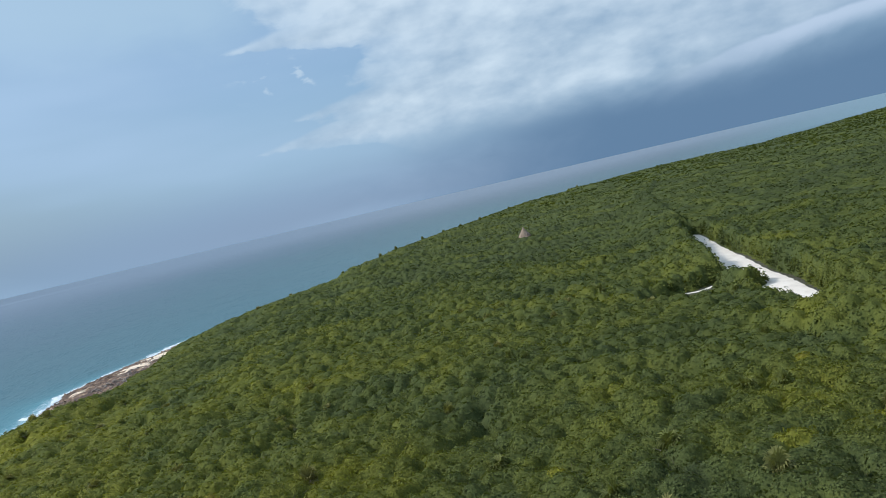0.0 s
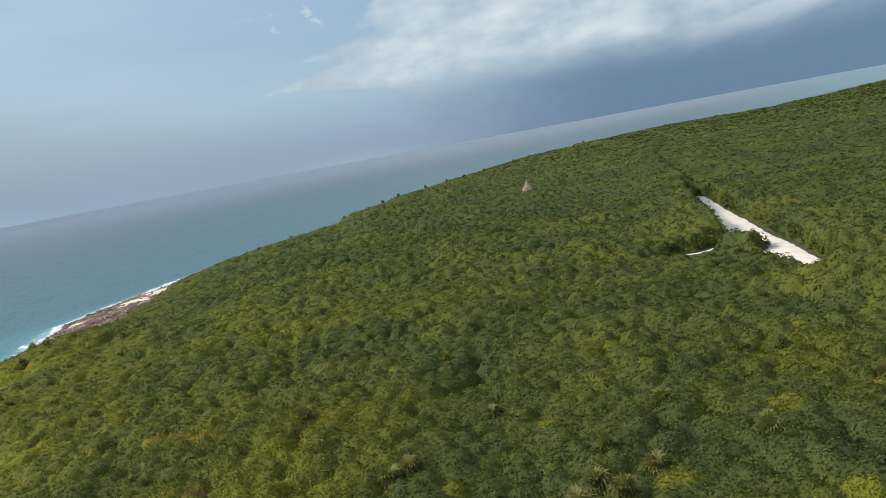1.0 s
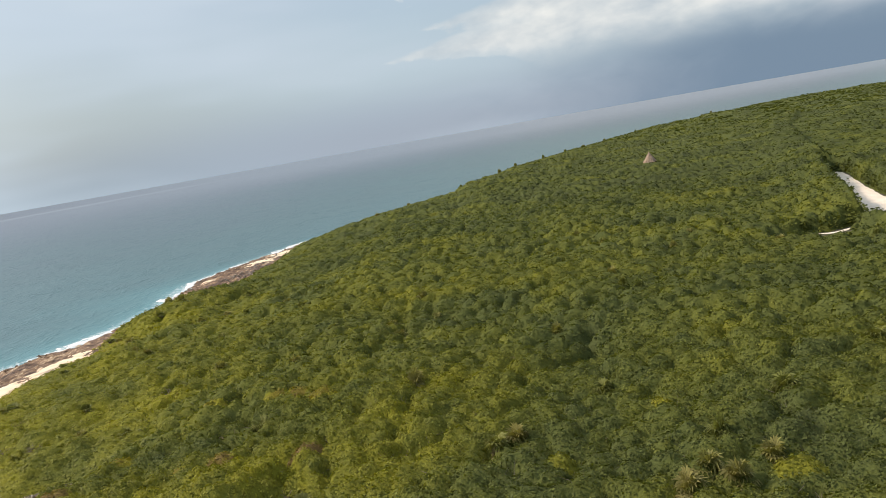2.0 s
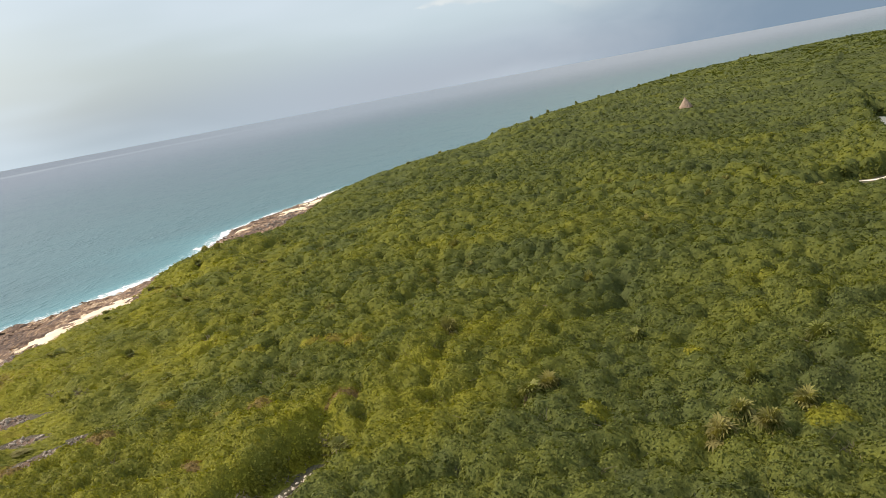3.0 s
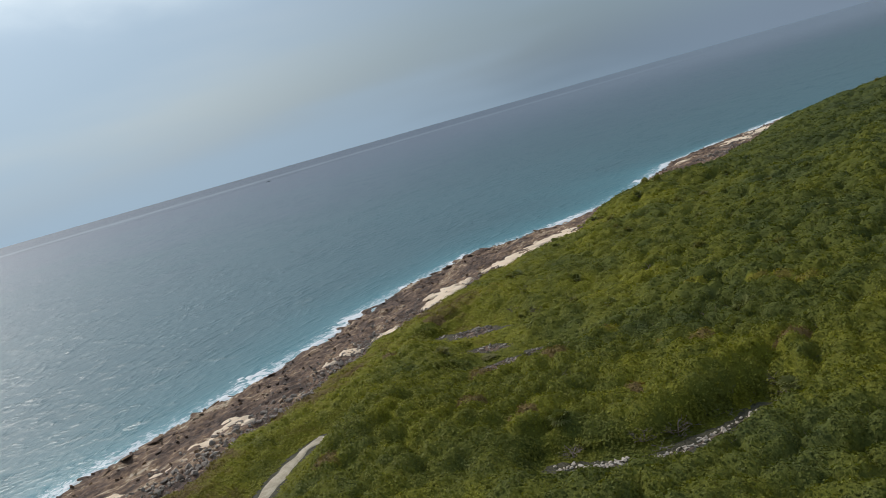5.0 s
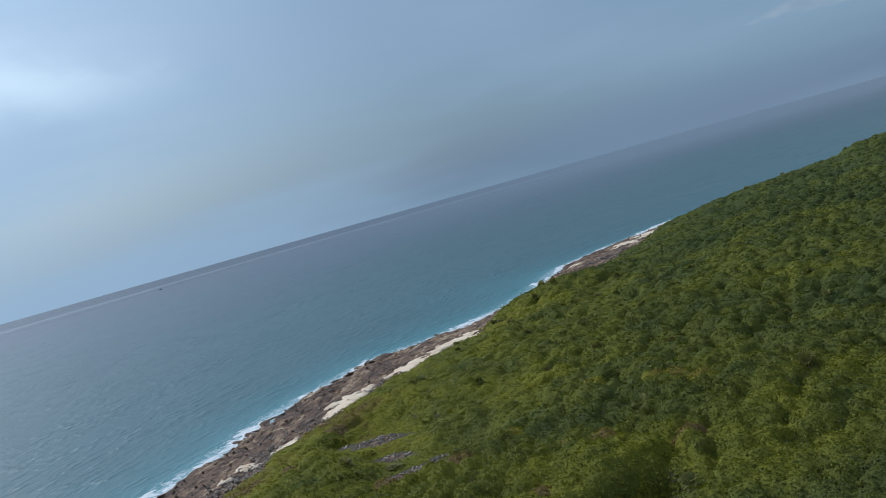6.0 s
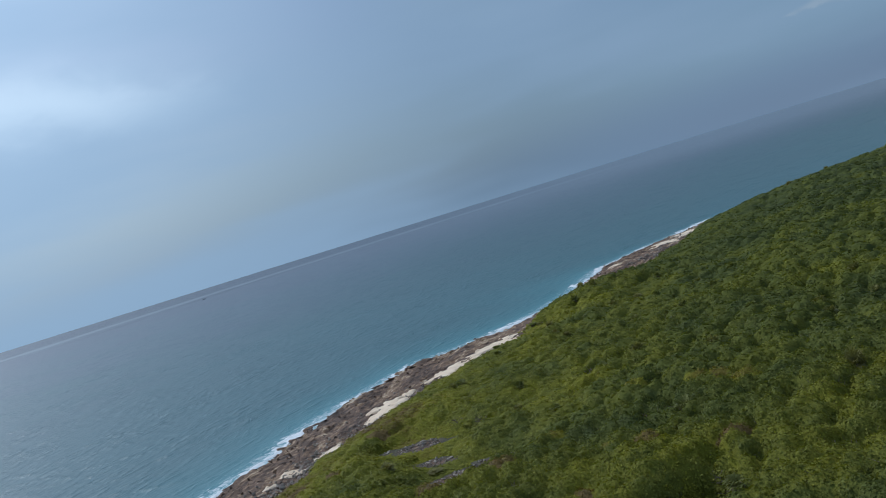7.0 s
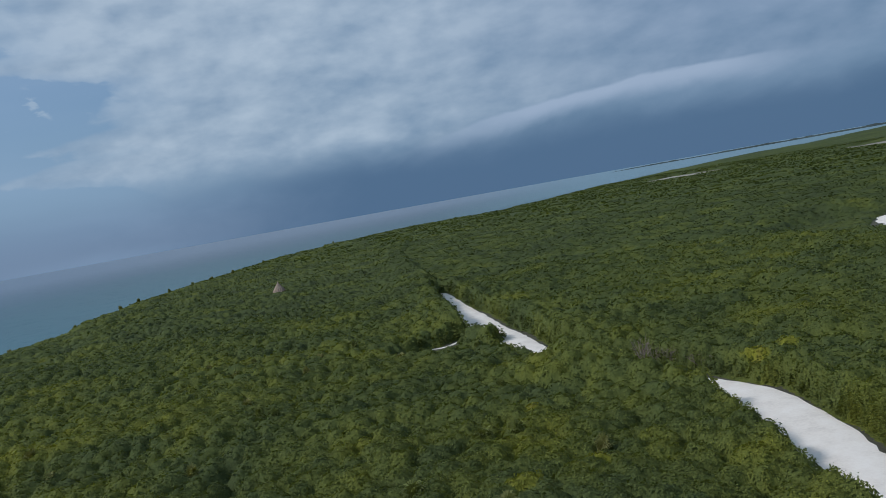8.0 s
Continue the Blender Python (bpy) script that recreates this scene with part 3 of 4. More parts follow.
def build_sea():
    radii = np.concatenate([lines([(0, 60, 20), (60, 150, 2.0), (150, 330, 3.5)]), np.geomspace(345, 4900, 60)])
    seg = 320
    ang = np.linspace(0, 2 * math.pi, seg, endpoint=False)
    Rr, An = np.meshgrid(radii, ang, indexing="ij")
    X, Y = (Rr * np.sin(An)).ravel(), (Rr * np.cos(An)).ravel()
    i = np.arange(len(radii) * seg).reshape(len(radii), seg)
    j = np.roll(i, -1, 1)
    q = np.stack([i[:-1], i[1:], j[1:], j[:-1]], -1).reshape(-1, 4)[seg:]
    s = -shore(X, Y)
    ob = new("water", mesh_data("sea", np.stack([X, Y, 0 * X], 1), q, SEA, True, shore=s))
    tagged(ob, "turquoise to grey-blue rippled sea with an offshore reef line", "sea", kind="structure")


def build_surf():
    X, Y, q = grid(lines([(-122, -90, 0.4)]), lines([(18, 140, 0.45), (140, 262, 0.7)]))
    sd = shore(X, Y)
    run = vnoise(Y, X * 0.2, 9, 61)
    wide = 0.25 + 5.2 * np.clip(run - 0.34, 0, 1) ** 1.2
    off = 0.6 + 2.0 * np.clip(run - 0.3, 0, 1)
    m = 1 - np.abs(sd + off) / wide + 2.4 * (vnoise(X, Y, 1.7, 62) - 0.62) + 2.1 * (vnoise(X, Y, 0.75, 63) - 0.52)
    Z = np.clip(0.22 * m, -0.25, 0.2) + 0.02
    f = q[(Z[q] > -0.06).any(1)]
    V, f = used(np.stack([X, Y, Z], 1), f)
    tagged(new("surf", mesh_data("surf", V, f, FOAM, True)), "white broken surf foam along the rocky waterline", "surf", kind="stuff")


def ribbon(name, line, half, mat, lift, label, step=1.2, ragged=0.5, n=7):
    pts = [Vector((*p, 0)) for p in line]
    P = []
    for k in range(len(pts) - 1):
        p0, p1, p2, p3 = pts[max(k - 1, 0)], pts[k], pts[k + 1], pts[min(k + 2, len(pts) - 1)]
        m = max(1, int((p2 - p1).length / step))
        for j in range(m):
            t = j / m
            P.append(0.5 * (2 * p1 + (p2 - p0) * t + (2 * p0 - 5 * p1 + 4 * p2 - p3) * t * t + (3 * p1 - p0 - 3 * p2 + p3) * t ** 3))
    P.append(pts[-1])
    P = np.array([p[:2] for p in P])
    d = np.gradient(P, axis=0)
    d /= np.linalg.norm(d, axis=1)[:, None]
    side = np.stack([d[:, 1], -d[:, 0]], 1)
    u, XS = np.linspace(-1, 1, n), np.arange(len(P)) * step
    hw = half + ragged * (vnoise(np.arange(len(P)) * step, 0, 5, 71)[:, None] - 0.5) + 0.8 * ragged * (vnoise(XS[:, None] * 1.0, 9.0 * np.sign(u)[None, :], 1.3, 72) - 0.5)
    XY = P[:, None, :] + side[:, None, :] * (u[None, :] * hw)[..., None]
    X, Y = XY[..., 0].ravel(), XY[..., 1].ravel()
    Z = ground_z(X, Y) + lift - 0.12 * np.tile(np.abs(u) ** 4, len(P))
    i = np.arange(len(P) * n).reshape(-1, n)
    q = np.stack([i[:-1, :-1], i[:-1, 1:], i[1:, 1:], i[1:, :-1]], -1).reshape(-1, 4)
    return tagged(new(name, mesh_data(name, np.stack([X, Y, Z], 1), q, mat, True)), label, name.split("_")[-1], kind="structure")


SANDS = [[(-89.4, 80.2), (-93.6, 85.0), (-95.6, 91.2), (-92.9, 94.8), (-88.6, 88.0), (-86.2, 80.5)], [(-92.3, 98.3), (-92.6, 103), (-92.4, 108), (-92.9, 113), (-93.2, 118.5), (-92.4, 123), (-89.7, 128), (-86.8, 120), (-88.6, 115), (-88.8, 106), (-88.5, 100)],
         [(-84.7, 34), (-86.4, 37.8), (-87.4, 40.4), (-87.4, 42.8), (-84.5, 41.8), (-82.8, 37.7), (-82.4, 35)], [(-82, 29), (-84, 32), (-82.8, 35), (-80.5, 31)], [(-88, 64.5), (-89.2, 68), (-88.4, 73.5), (-86.4, 71)],
         [(-88.5, 60.5), (-90, 62.5), (-89, 65), (-87.2, 63.5)], [(-96, 213), (-97.5, 223), (-92.6, 236), (-87.5, 232), (-88.5, 215)], [(-97, 189), (-99.5, 191.5), (-98.5, 196), (-96.5, 194)], [(-80, 20), (-84, 24), (-81, 29)]]


def build_sand():
    for ring in SANDS:
        r = np.array(ring)
        lo, hi = r.min(0) - 2, r.max(0) + 2
        s = 0.3 if r[:, 1].max() < 140 else 0.6
        X, Y, q = grid(lines([(lo[0], hi[0], s)]), lines([(lo[1], hi[1], s)]))
        d = seg_dist(X, Y, ring + ring[:1])
        m = np.where(inside(X, Y, ring), d, -d) + 3.4 * (vnoise(X, Y, 2.2, 81) - 0.5) + 2.8 * (vnoise(X, Y, 0.8, 82) - 0.5) - 0.55
        base = np.interp(shore(X, Y), [0, 2.5, 8, 16, 24, 40], [-0.12, 0.45, 0.8, 1.25, 1.9, 2.3])
        Z = base + np.clip(0.3 + 0.35 * m, -0.8, 0.34)
        f = q[(m[q] > -1.4).any(1)]
        V, f = used(np.stack([X, Y, Z], 1), f)
        tagged(new("sand_patch", mesh_data("sand_patch", V, f, SANDMAT, True)), "pale coral sand drifted over the brown rock shelf", "sand", "sand pockets on the shelf", "structure")


build_ground()
build_sea()
build_surf()
build_sand()
ribbon("gravel_road", ROAD[:13], 3.3, ROADMAT, 0.14, "wide white crushed limestone road cut through the scrub")
ribbon("gravel_spur", SPUR, 0.5, ROADMAT, 0.14, "short white gravel spur among the bushes", 0.5, 1.0)
ribbon("sandy_path", SANDPATH, 0.95, PATHMAT, 0.08, "narrow pale sandy footpath through low beach scrub", 0.4, 1.3, 11)


# ---------------------------------------------------------------- scrub
PLANT, TUFT = 2.15, 0.75


def crowns(x, y, size, seed):
    """Union of rounded crowns on a jittered lattice: depth below the highest crown's top, that crown's random number and lattice numbers."""
    u, v = np.asarray(x, float) / size, np.asarray(y, float) / size
    iu, iv = np.floor(u).astype(np.int64), np.floor(v).astype(np.int64)

    def h(a, b, k):
        q = (a * 374761393 + b * 668265263 + (seed + k) * 974711 + 1013904223) & 0xFFFFFFFF
        q = ((q ^ (q >> 13)) * 1274126177) & 0xFFFFFFFF
        q = ((q ^ (q >> 16)) * 2246822519) & 0xFFFFFFFF
        return ((q ^ (q >> 15)) & 0xFFFFFF) / 0xFFFFFF

    best, rnd, ca, cb = np.full(np.shape(u), -9.0), np.zeros(np.shape(u)), iu.copy(), iv.copy()
    for da in (-1, 0, 1):
        for db in (-1, 0, 1):
            a, b = iu + da, iv + db
            r = 0.52 + 0.46 * h(a, b, 2) ** 1.5
            d = np.hypot(a + 0.5 + 0.85 * (h(a, b, 0) - 0.5) - u, b + 0.5 + 0.85 * (h(a, b, 1) - 0.5) - v) / r
            top = 0.42 * (r - 0.7) + 0.3 * (h(a, b, 4) - 0.5) - r * (1 - np.sqrt(np.clip(1 - d * d, 0, 1))) - 0.9 * np.maximum(d - 1, 0)
            near = top > best
            best = np.where(near, top, best)
            rnd, ca, cb = np.where(near, h(a, b, 3), rnd), np.where(near, a, ca), np.where(near, b, cb)
    return best, rnd, ca, cb


def canopy(x, y, sd, vd, og, fine=True):
    """Top of the leaves, the plant's colour and its lattice numbers."""
    wx, wy = x + 0.5 * (vnoise(x, y, 1.3, 46) - 0.5), y + 0.5 * (vnoise(x, y, 1.3, 47) - 0.5)
    h = canopy_h(x, y, vd)
    low = np.clip(h / 2.2, 0.2, 1) ** 1.2
    low = low * np.interp(vd, [0, 12, 28, 50, 70], [0.65, 0.75, 0.85, 1.0, 1.05])
    top, rnd, a, b = crowns(wx, wy, PLANT, 5)
    h = h + low * np.interp(np.hypot(x, y), [55, 95], [0.72, 1.0]) * (1.95 * np.maximum(top, -0.8) + 0.65)
    vary = 0.0
    if fine:
        t2, r2, _, _ = crowns(wx, wy, TUFT, 9)
        h = h + low * (0.72 * np.maximum(t2, -0.75) + 0.22)
        vary = 0.10 * (r2 - 0.5)
    cover = np.sin(np.clip(np.minimum(vd - 0.1, -og - 0.1) / 1.9, 0, 1) * 0.5 * np.pi)
    h = np.maximum(h, 0.2) * cover
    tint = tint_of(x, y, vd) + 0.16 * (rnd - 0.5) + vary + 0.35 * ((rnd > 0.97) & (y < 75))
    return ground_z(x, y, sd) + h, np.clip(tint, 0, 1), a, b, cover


def leaves_at(rng, P, nor, size, tint):
    """One folded leaf at each place."""
    n = len(P)
    nor = nor + rng.normal(0, 0.26 if size < 0.2 else 0.2 if size < 0.5 else 0.1, (n, 3))
    nor /= np.linalg.norm(nor, axis=1, keepdims=True) + 1e-9
    t = np.cross(nor, rng.normal(0, 1, (n, 3)))
    t /= np.linalg.norm(t, axis=1, keepdims=True) + 1e-9
    b = np.cross(nor, t)
    fold = 0.06 if size < 0.2 else 0.02
    L = size * rng.uniform(0.6, 1.4, (n, 1))
    W = L * rng.uniform(0.75, 1.1, (n, 1))
    v = np.stack([P - t * L * 0.5, P + b * W * 0.5 + nor * L * fold, P + t * L * 0.5 - nor * L * fold, P - b * W * 0.5 + nor * L * fold], 1).reshape(-1, 3)
    return v, np.arange(n * 4).reshape(-1, 4), np.repeat(np.clip(tint + rng.normal(0, 0.03, n), 0, 1), 4)


def scatter(rng, x0, x1, y0, y1, step):
    xs, ys = np.arange(x0, x1, step), np.arange(y0, y1, step)
    X, Y = np.meshgrid(xs, ys)
    X = (X + rng.uniform(-0.5, 0.5, X.shape) * step).ravel()
    Y = (Y + rng.uniform(-0.5, 0.5, Y.shape) * step).ravel()
    sd = shore(X, Y)
    vd = veg_depth(X, Y, sd)
    ok = (vd > 0.2) & (open_ground(X, Y) < -0.35 * min(step, 4))
    return X[ok], Y[ok], sd[ok], vd[ok]


def carpet(rng, r0, r1, a0, a1, per_m2, fine=True):
    """Random places on the canopy in a sector of the plan (metres and degrees from the open ground)."""
    n = int(per_m2 * 0.5 * radians(a1 - a0) * (r1 * r1 - r0 * r0))
    r, a = np.sqrt(rng.uniform(r0 * r0, r1 * r1, n)), np.radians(rng.uniform(a0, a1, n))
    X, Y = r * np.sin(a), r * np.cos(a)
    ok = (X > np.interp(Y, VEG_Y, VEG_X) - 3) & (Y > -600)
    X, Y = X[ok], Y[ok]
    sd = shore(X, Y)
    ok = sd > 1.5
    X, Y, sd = X[ok], Y[ok], sd[ok]
    vd, og = veg_depth(X, Y, sd), open_ground(X, Y)
    ok = (vd > 0.1) & (og < -0.1)
    X, Y, sd, vd, og = X[ok], Y[ok], sd[ok], vd[ok], og[ok]
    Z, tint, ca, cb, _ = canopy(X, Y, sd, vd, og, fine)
    e = 0.25 if fine else 0.5
    zx = canopy(X + e, Y, sd, vd, og, fine)[0]
    zy = canopy(X, Y + e, sd, vd, og, fine)[0]
    nor = np.stack([-(zx - Z) / e, -(zy - Z) / e, np.ones(len(X))], 1)
    nor[:, :2] = np.clip(nor[:, :2], -2.0, 2.0)
    nor /= np.linalg.norm(nor, axis=1, keepdims=True)
    high = np.where(np.minimum(-og, vd) < 2.2, Z - ground_z(X, Y, sd), 0.0)
    return np.stack([X, Y, Z], 1), nor, tint, ca, cb, high


PLOT = (-30, 24, 38, 62.5)
SHRUBS = {}


def build_scrub():
    rng = np.random.default_rng(7)

    def lay(name, label, r0, r1, a0, a1, per_m2, size, fine=True):
        P, nor, tint, ca, cb, high = carpet(rng, r0, r1, a0, a1, per_m2, fine)
        # more leaves where the canopy is steep
        more = np.repeat(np.arange(len(P)), 1 + np.floor(np.clip(1.15 / nor[:, 2] - 1.15, 0, 1.6) + rng.uniform(0, 1, len(P))).astype(int) + (6 * (high > 0.8)).astype(int))
        P, nor, tint, ca, cb, high = P[more], nor[more], tint[more], ca[more], cb[more], high[more]
        P[:, 2] -= rng.uniform(0, 0.85, len(P)) * np.maximum(high - 0.2, 0)
        P[:, :2] += rng.normal(0, 0.3 * size, (len(P), 2))
        P[:, 2] -= rng.uniform(-0.25, 0.75, len(P)) * (size if size < 0.2 else 0.1)
        if 30 <= r0 < 80 and a0 < 0:
            px, py = (ca + 0.5) * PLANT, (cb + 0.5) * PLANT
            plot = (px > PLOT[0]) & (px < PLOT[1]) & (py > PLOT[2]) & (py < PLOT[3])
            for key in set(zip(ca[plot].tolist(), cb[plot].tolist())):
                SHRUBS.setdefault(key, [])
            idx = np.nonzero(plot)[0]
            order = np.lexsort((cb[idx], ca[idx]))
            idx = idx[order]
            cut = np.nonzero(np.diff(ca[idx]) | np.diff(cb[idx]))[0] + 1
            for part_idx in np.split(idx, cut):
                if len(part_idx):
                    SHRUBS[(int(ca[part_idx[0]]), int(cb[part_idx[0]]))].append((P[part_idx], nor[part_idx], tint[part_idx], size))
            P, nor, tint = P[~plot], nor[~plot], tint[~plot]
        v, f, t = leaves_at(rng, P, nor, size, tint)
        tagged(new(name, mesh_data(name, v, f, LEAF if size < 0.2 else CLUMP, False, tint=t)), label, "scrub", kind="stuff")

    lay("near_scrub", "dense green and olive coastal scrub of broadleaf bushes", 30, 80, -84, 56, 38, 0.178)
    lay("middle_scrub", "rolling mixed green scrub canopy", 80, 130, -84, 54, 11, 0.26)
    lay("inland_scrub", "rolling green scrub canopy farther inland", 130, 220, -42, 54, 3.4, 0.4)
    lay("far_scrub", "far scrub canopy in mixed greens", 220, 460, -26, 54, 1.0, 0.68, False)
    lay("distant_scrub", "distant low green scrub on the point", 460, 1150, -9, 54, 0.2, 1.7, False)
    lay("scrub_behind", "green coastal scrub round the open ground", 45, 160, 56, 276, 0.55, 1.6, False)
    lay("scrub_around", "green coastal scrub of broadleaf bushes", 30, 45, 56, 276, 5, 0.55)
    lay("scrub_below", "green coastal scrub of broadleaf bushes", 0, 30, -180, 180, 5, 0.55)


def build_undergrowth():
    xs = lines([(-130, -92, 3), (-92, 72, 0.45), (72, 200, 1.2), (200, 700, 5), (700, 2500, 45)])
    ys = lines([(-880, -120, 40), (-120, 24, 4.5), (24, 110, 0.45), (110, 200, 0.7), (200, 300, 1.2), (300, 520, 3), (520, 1100, 10), (1100, 1900, 40)])
    X, Y, q = grid(xs, ys)
    sd = shore(X, Y)
    vd, og = veg_depth(X, Y, sd), open_ground(X, Y)
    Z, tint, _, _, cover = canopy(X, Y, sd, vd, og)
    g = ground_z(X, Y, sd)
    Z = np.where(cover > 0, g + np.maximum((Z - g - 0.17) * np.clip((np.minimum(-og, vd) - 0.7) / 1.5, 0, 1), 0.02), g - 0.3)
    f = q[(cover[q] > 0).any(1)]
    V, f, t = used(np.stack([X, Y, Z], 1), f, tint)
    tagged(new("undergrowth", mesh_data("undergrowth", V, f, UNDER, True, tint=t)), "inner foliage sheet closing the gaps of the scrub, its green darkened as painted shade", "undergrowth", kind="stuff")


build_undergrowth()
build_scrub()


# ---------------------------------------------------------------- plants that stand apart
def tube(bm, pts, radii, sides=6):
    """A tapered limb along pts."""
    rings = []
    for k, (p, r) in enumerate(zip(pts, radii)):
        d = (pts[min(k + 1, len(pts) - 1)] - pts[max(k - 1, 0)]).normalized()
        a = d.orthogonal().normalized()
        b = d.cross(a)
        rings.append([bm.verts.new(p + r * (math.cos(2 * math.pi * j / sides) * a + math.sin(2 * math.pi * j / sides) * b)) for j in range(sides)])
    for A, B in zip(rings[:-1], rings[1:]):
        for j in range(sides):
            bm.faces.new((A[j], A[(j + 1) % sides], B[(j + 1) % sides], B[j]))
    bm.faces.new(rings[-1])


def limbs(rng, height, spread, forks, r0, gnarl=0.18):
    """Stem with limbs, from the base up."""
    bm = bmesh.new()
    fork = Vector((rng.normal(0, 0.08), rng.normal(0, 0.08), height * 0.32))
    tube(bm, [Vector((0, 0, -0.25)), fork * 0.5, fork], [r0, r0 * 0.85, r0 * 0.75])
    for k in range(forks):
        a = 2 * math.pi * (k + rng.uniform(-0.3, 0.3)) / forks
        end = Vector((math.cos(a) * spread, math.sin(a) * spread, height * rng.uniform(0.8, 1.0)))
        mid = fork.lerp(end, 0.5) + Vector(rng.normal(0, gnarl, 3))
        tube(bm, [fork, mid, end], [r0 * 0.6, r0 * 0.4, r0 * 0.15], 5)
        for _ in range(2):
            tip = end + Vector((rng.normal(0, 0.35), rng.normal(0, 0.35), rng.uniform(0.0, 0.35)))
            tube(bm, [mid, mid.lerp(tip, 0.6) + Vector(rng.normal(0, gnarl * 0.6, 3)), tip], [r0 * 0.3, r0 * 0.2, r0 * 0.06], 4)
    return bm


KINDS = [(0.16, "dark blue-green broadleaf shrub packed into dense scrub"), (0.36, "deep green sea grape shrub with round leaves"),
         (0.52, "mid-green rounded shrub in dense coastal scrub"), (0.64, "olive-green shrub with small dense leaves"),
         (0.78, "bright yellow-green shrub standing out of the scrub"), (1.01, "brownish half-dry shrub among green bushes")]


def build_near_shrubs():
    rng = np.random.default_rng(11)
    stems = []
    for _ in range(5):
        me = bpy.data.meshes.new("stem")
        bm = limbs(rng, 2.0, 0.95, 5, 0.075)
        bm.to_mesh(me)
        bm.free()
        me.materials.append(BARK)
        stems.append(me)
    for key in sorted(SHRUBS):
        P = np.concatenate([g[0] for g in SHRUBS[key]])
        if len(P) < 40:
            continue
        nor = np.concatenate([g[1] for g in SHRUBS[key]])
        tint = np.concatenate([g[2] for g in SHRUBS[key]])
        c = np.median(P[:, :2], axis=0)
        z = float(ground_z(c[:1], c[1:])[0])
        base = new("shrub")
        base.location = (c[0], c[1], z)
        v, f, t = leaves_at(rng, P - [c[0], c[1], z], nor, 0.175, tint)
        child("crown", mesh_data("crown", v, f, LEAF, False, tint=t), base)
        st = child("stem", stems[int(rng.integers(0, 5))], base, "grey branching stem")
        st.rotation_euler = (0, 0, rng.uniform(0, 6.28))
        st.scale = (1, 1, max((np.median(P[:, 2]) - z - 0.35) / 2.0, 0.15))
        m = float(np.median(tint))
        tagged(base, next(k[1] for k in KINDS if m <= k[0]), "shrub", "bushes of the nearest scrub")


def fan(rng, V, F, p, d, up, r, blades=11):
    """One fan leaf: narrow folded blades round the tip of its stalk."""
    side = d.cross(up).normalized()
    nrm = side.cross(d).normalized()
    hub = p + d * r * 0.55
    s = 0.02
    k = len(V)
    V += [p - side * s, p + side * s, hub + side * s, hub - side * s]
    F.append((k, k + 1, k + 2, k + 3))
    for j in range(blades):
        a = radians(-125 + 250 * j / (blades - 1))
        w = (d * math.cos(a) + side * math.sin(a)).normalized()
        tip = hub + w * r * rng.uniform(0.8, 1.05) - Vector((0, 0, 0.22 * r))
        mid = hub + w * r * 0.55 + nrm * 0.05 * r
        q = w.cross(nrm).normalized() * r * 0.085
        k = len(V)
        V += [hub, mid + q, tip, mid - q]
        F.append((k, k + 1, k + 2, k + 3))


def palm_model(rng, height):
    base = new("thatch_palm")
    bm = bmesh.new()
    lean = Vector((rng.normal(0, 0.12), rng.normal(0, 0.12), 0))
    pts = [Vector((0, 0, -0.3)), lean * 0.4 + Vector((0, 0, height * 0.5)), lean + Vector((0, 0, height))]
    tube(bm, pts, [0.1, 0.085, 0.075], 8)
    part("trunk", bm, BARK, base, "slim grey trunk")
    for name, mat, n, lo, hi, r, label in (("leaf_crown", FROND, 17, -15, 80, 0.88, "grey-green fan leaves"), ("dry_skirt", DRYFROND, 9, -80, -35, 0.62, "dry brown hanging fan leaves")):
        V, F = [], []
        for j in range(n):
            a, e = 2 * math.pi * (j * 0.381966 + rng.uniform(-0.04, 0.04)), radians(rng.uniform(lo, hi))
            d = Vector((math.cos(a) * math.cos(e), math.sin(a) * math.cos(e), math.sin(e)))
            fan(rng, V, F, pts[2] + Vector((0, 0, 0.05)), d, Vector((0, 0, 1.001)) if abs(d.z) < 0.95 else Vector((1, 0, 0)), r * rng.uniform(0.85, 1.15))
        child(name, mesh_data(name, np.array([tuple(v) for v in V]), np.array(F), mat, False, tint=np.full(len(V), rng.uniform(0.2, 0.9))), base, label)
    return tagged(base, "small thatch palm with grey-green fans and a dry brown skirt", "palm", "thatch palms in the scrub")


def build_palms():
    rng = np.random.default_rng(13)
    spots = [(-8, 56), (8, 47), (10.5, 50), (8, 53), (-23, 53), (4.5, 46), (19, 51), (27, 67), (24, 68), (-6.5, 57.2), (6.2, 48.5), (-38, 44), (14, 60)]
    X, Y, sd, vd = scatter(rng, -88, 40, 62, 170, 10.5)
    pick = rng.uniform(0, 1, len(X)) < np.where(vd < 40, 0.75, 0.3)
    spots += list(zip(X[pick], Y[pick]))[:60]
    edge = [(-66, 262), (-62, 300), (-44, 330), (-36, 352), (-30, 368), (-24, 405), (-10, 440), (3, 480), (15, 505), (30, 540), (58, 610), (75, 640), (120, 680), (128, 684), (133, 690), (200, 765), (210, 770), (260, 758)]
    models = [palm_model(rng, 2.3) for _ in range(4)]
    done = set()
    for k, (x, y) in enumerate(spots + edge):
        x, y = np.array(float(x)), np.array(float(y))
        sdp = shore(x, y)
        z, h = float(ground_z(x, y, sdp)), float(canopy_h(x, y, veg_depth(x, y, sdp)))
        m = pose(float(x), float(y), z, 0, 0, rng.uniform(0, 360))
        i = k % 4
        ob = copy_thing(models[i], m) if i in done else models[i]
        ob.matrix_basis = m
        done.add(i)
        s = 1.0 if k < 13 else rng.uniform(0.65, 0.95) if k < len(spots) else rng.uniform(0.9, 1.3)
        ob.scale = (s, s, (h + (0.05 if k < len(spots) else 0.4)) / 2.3)


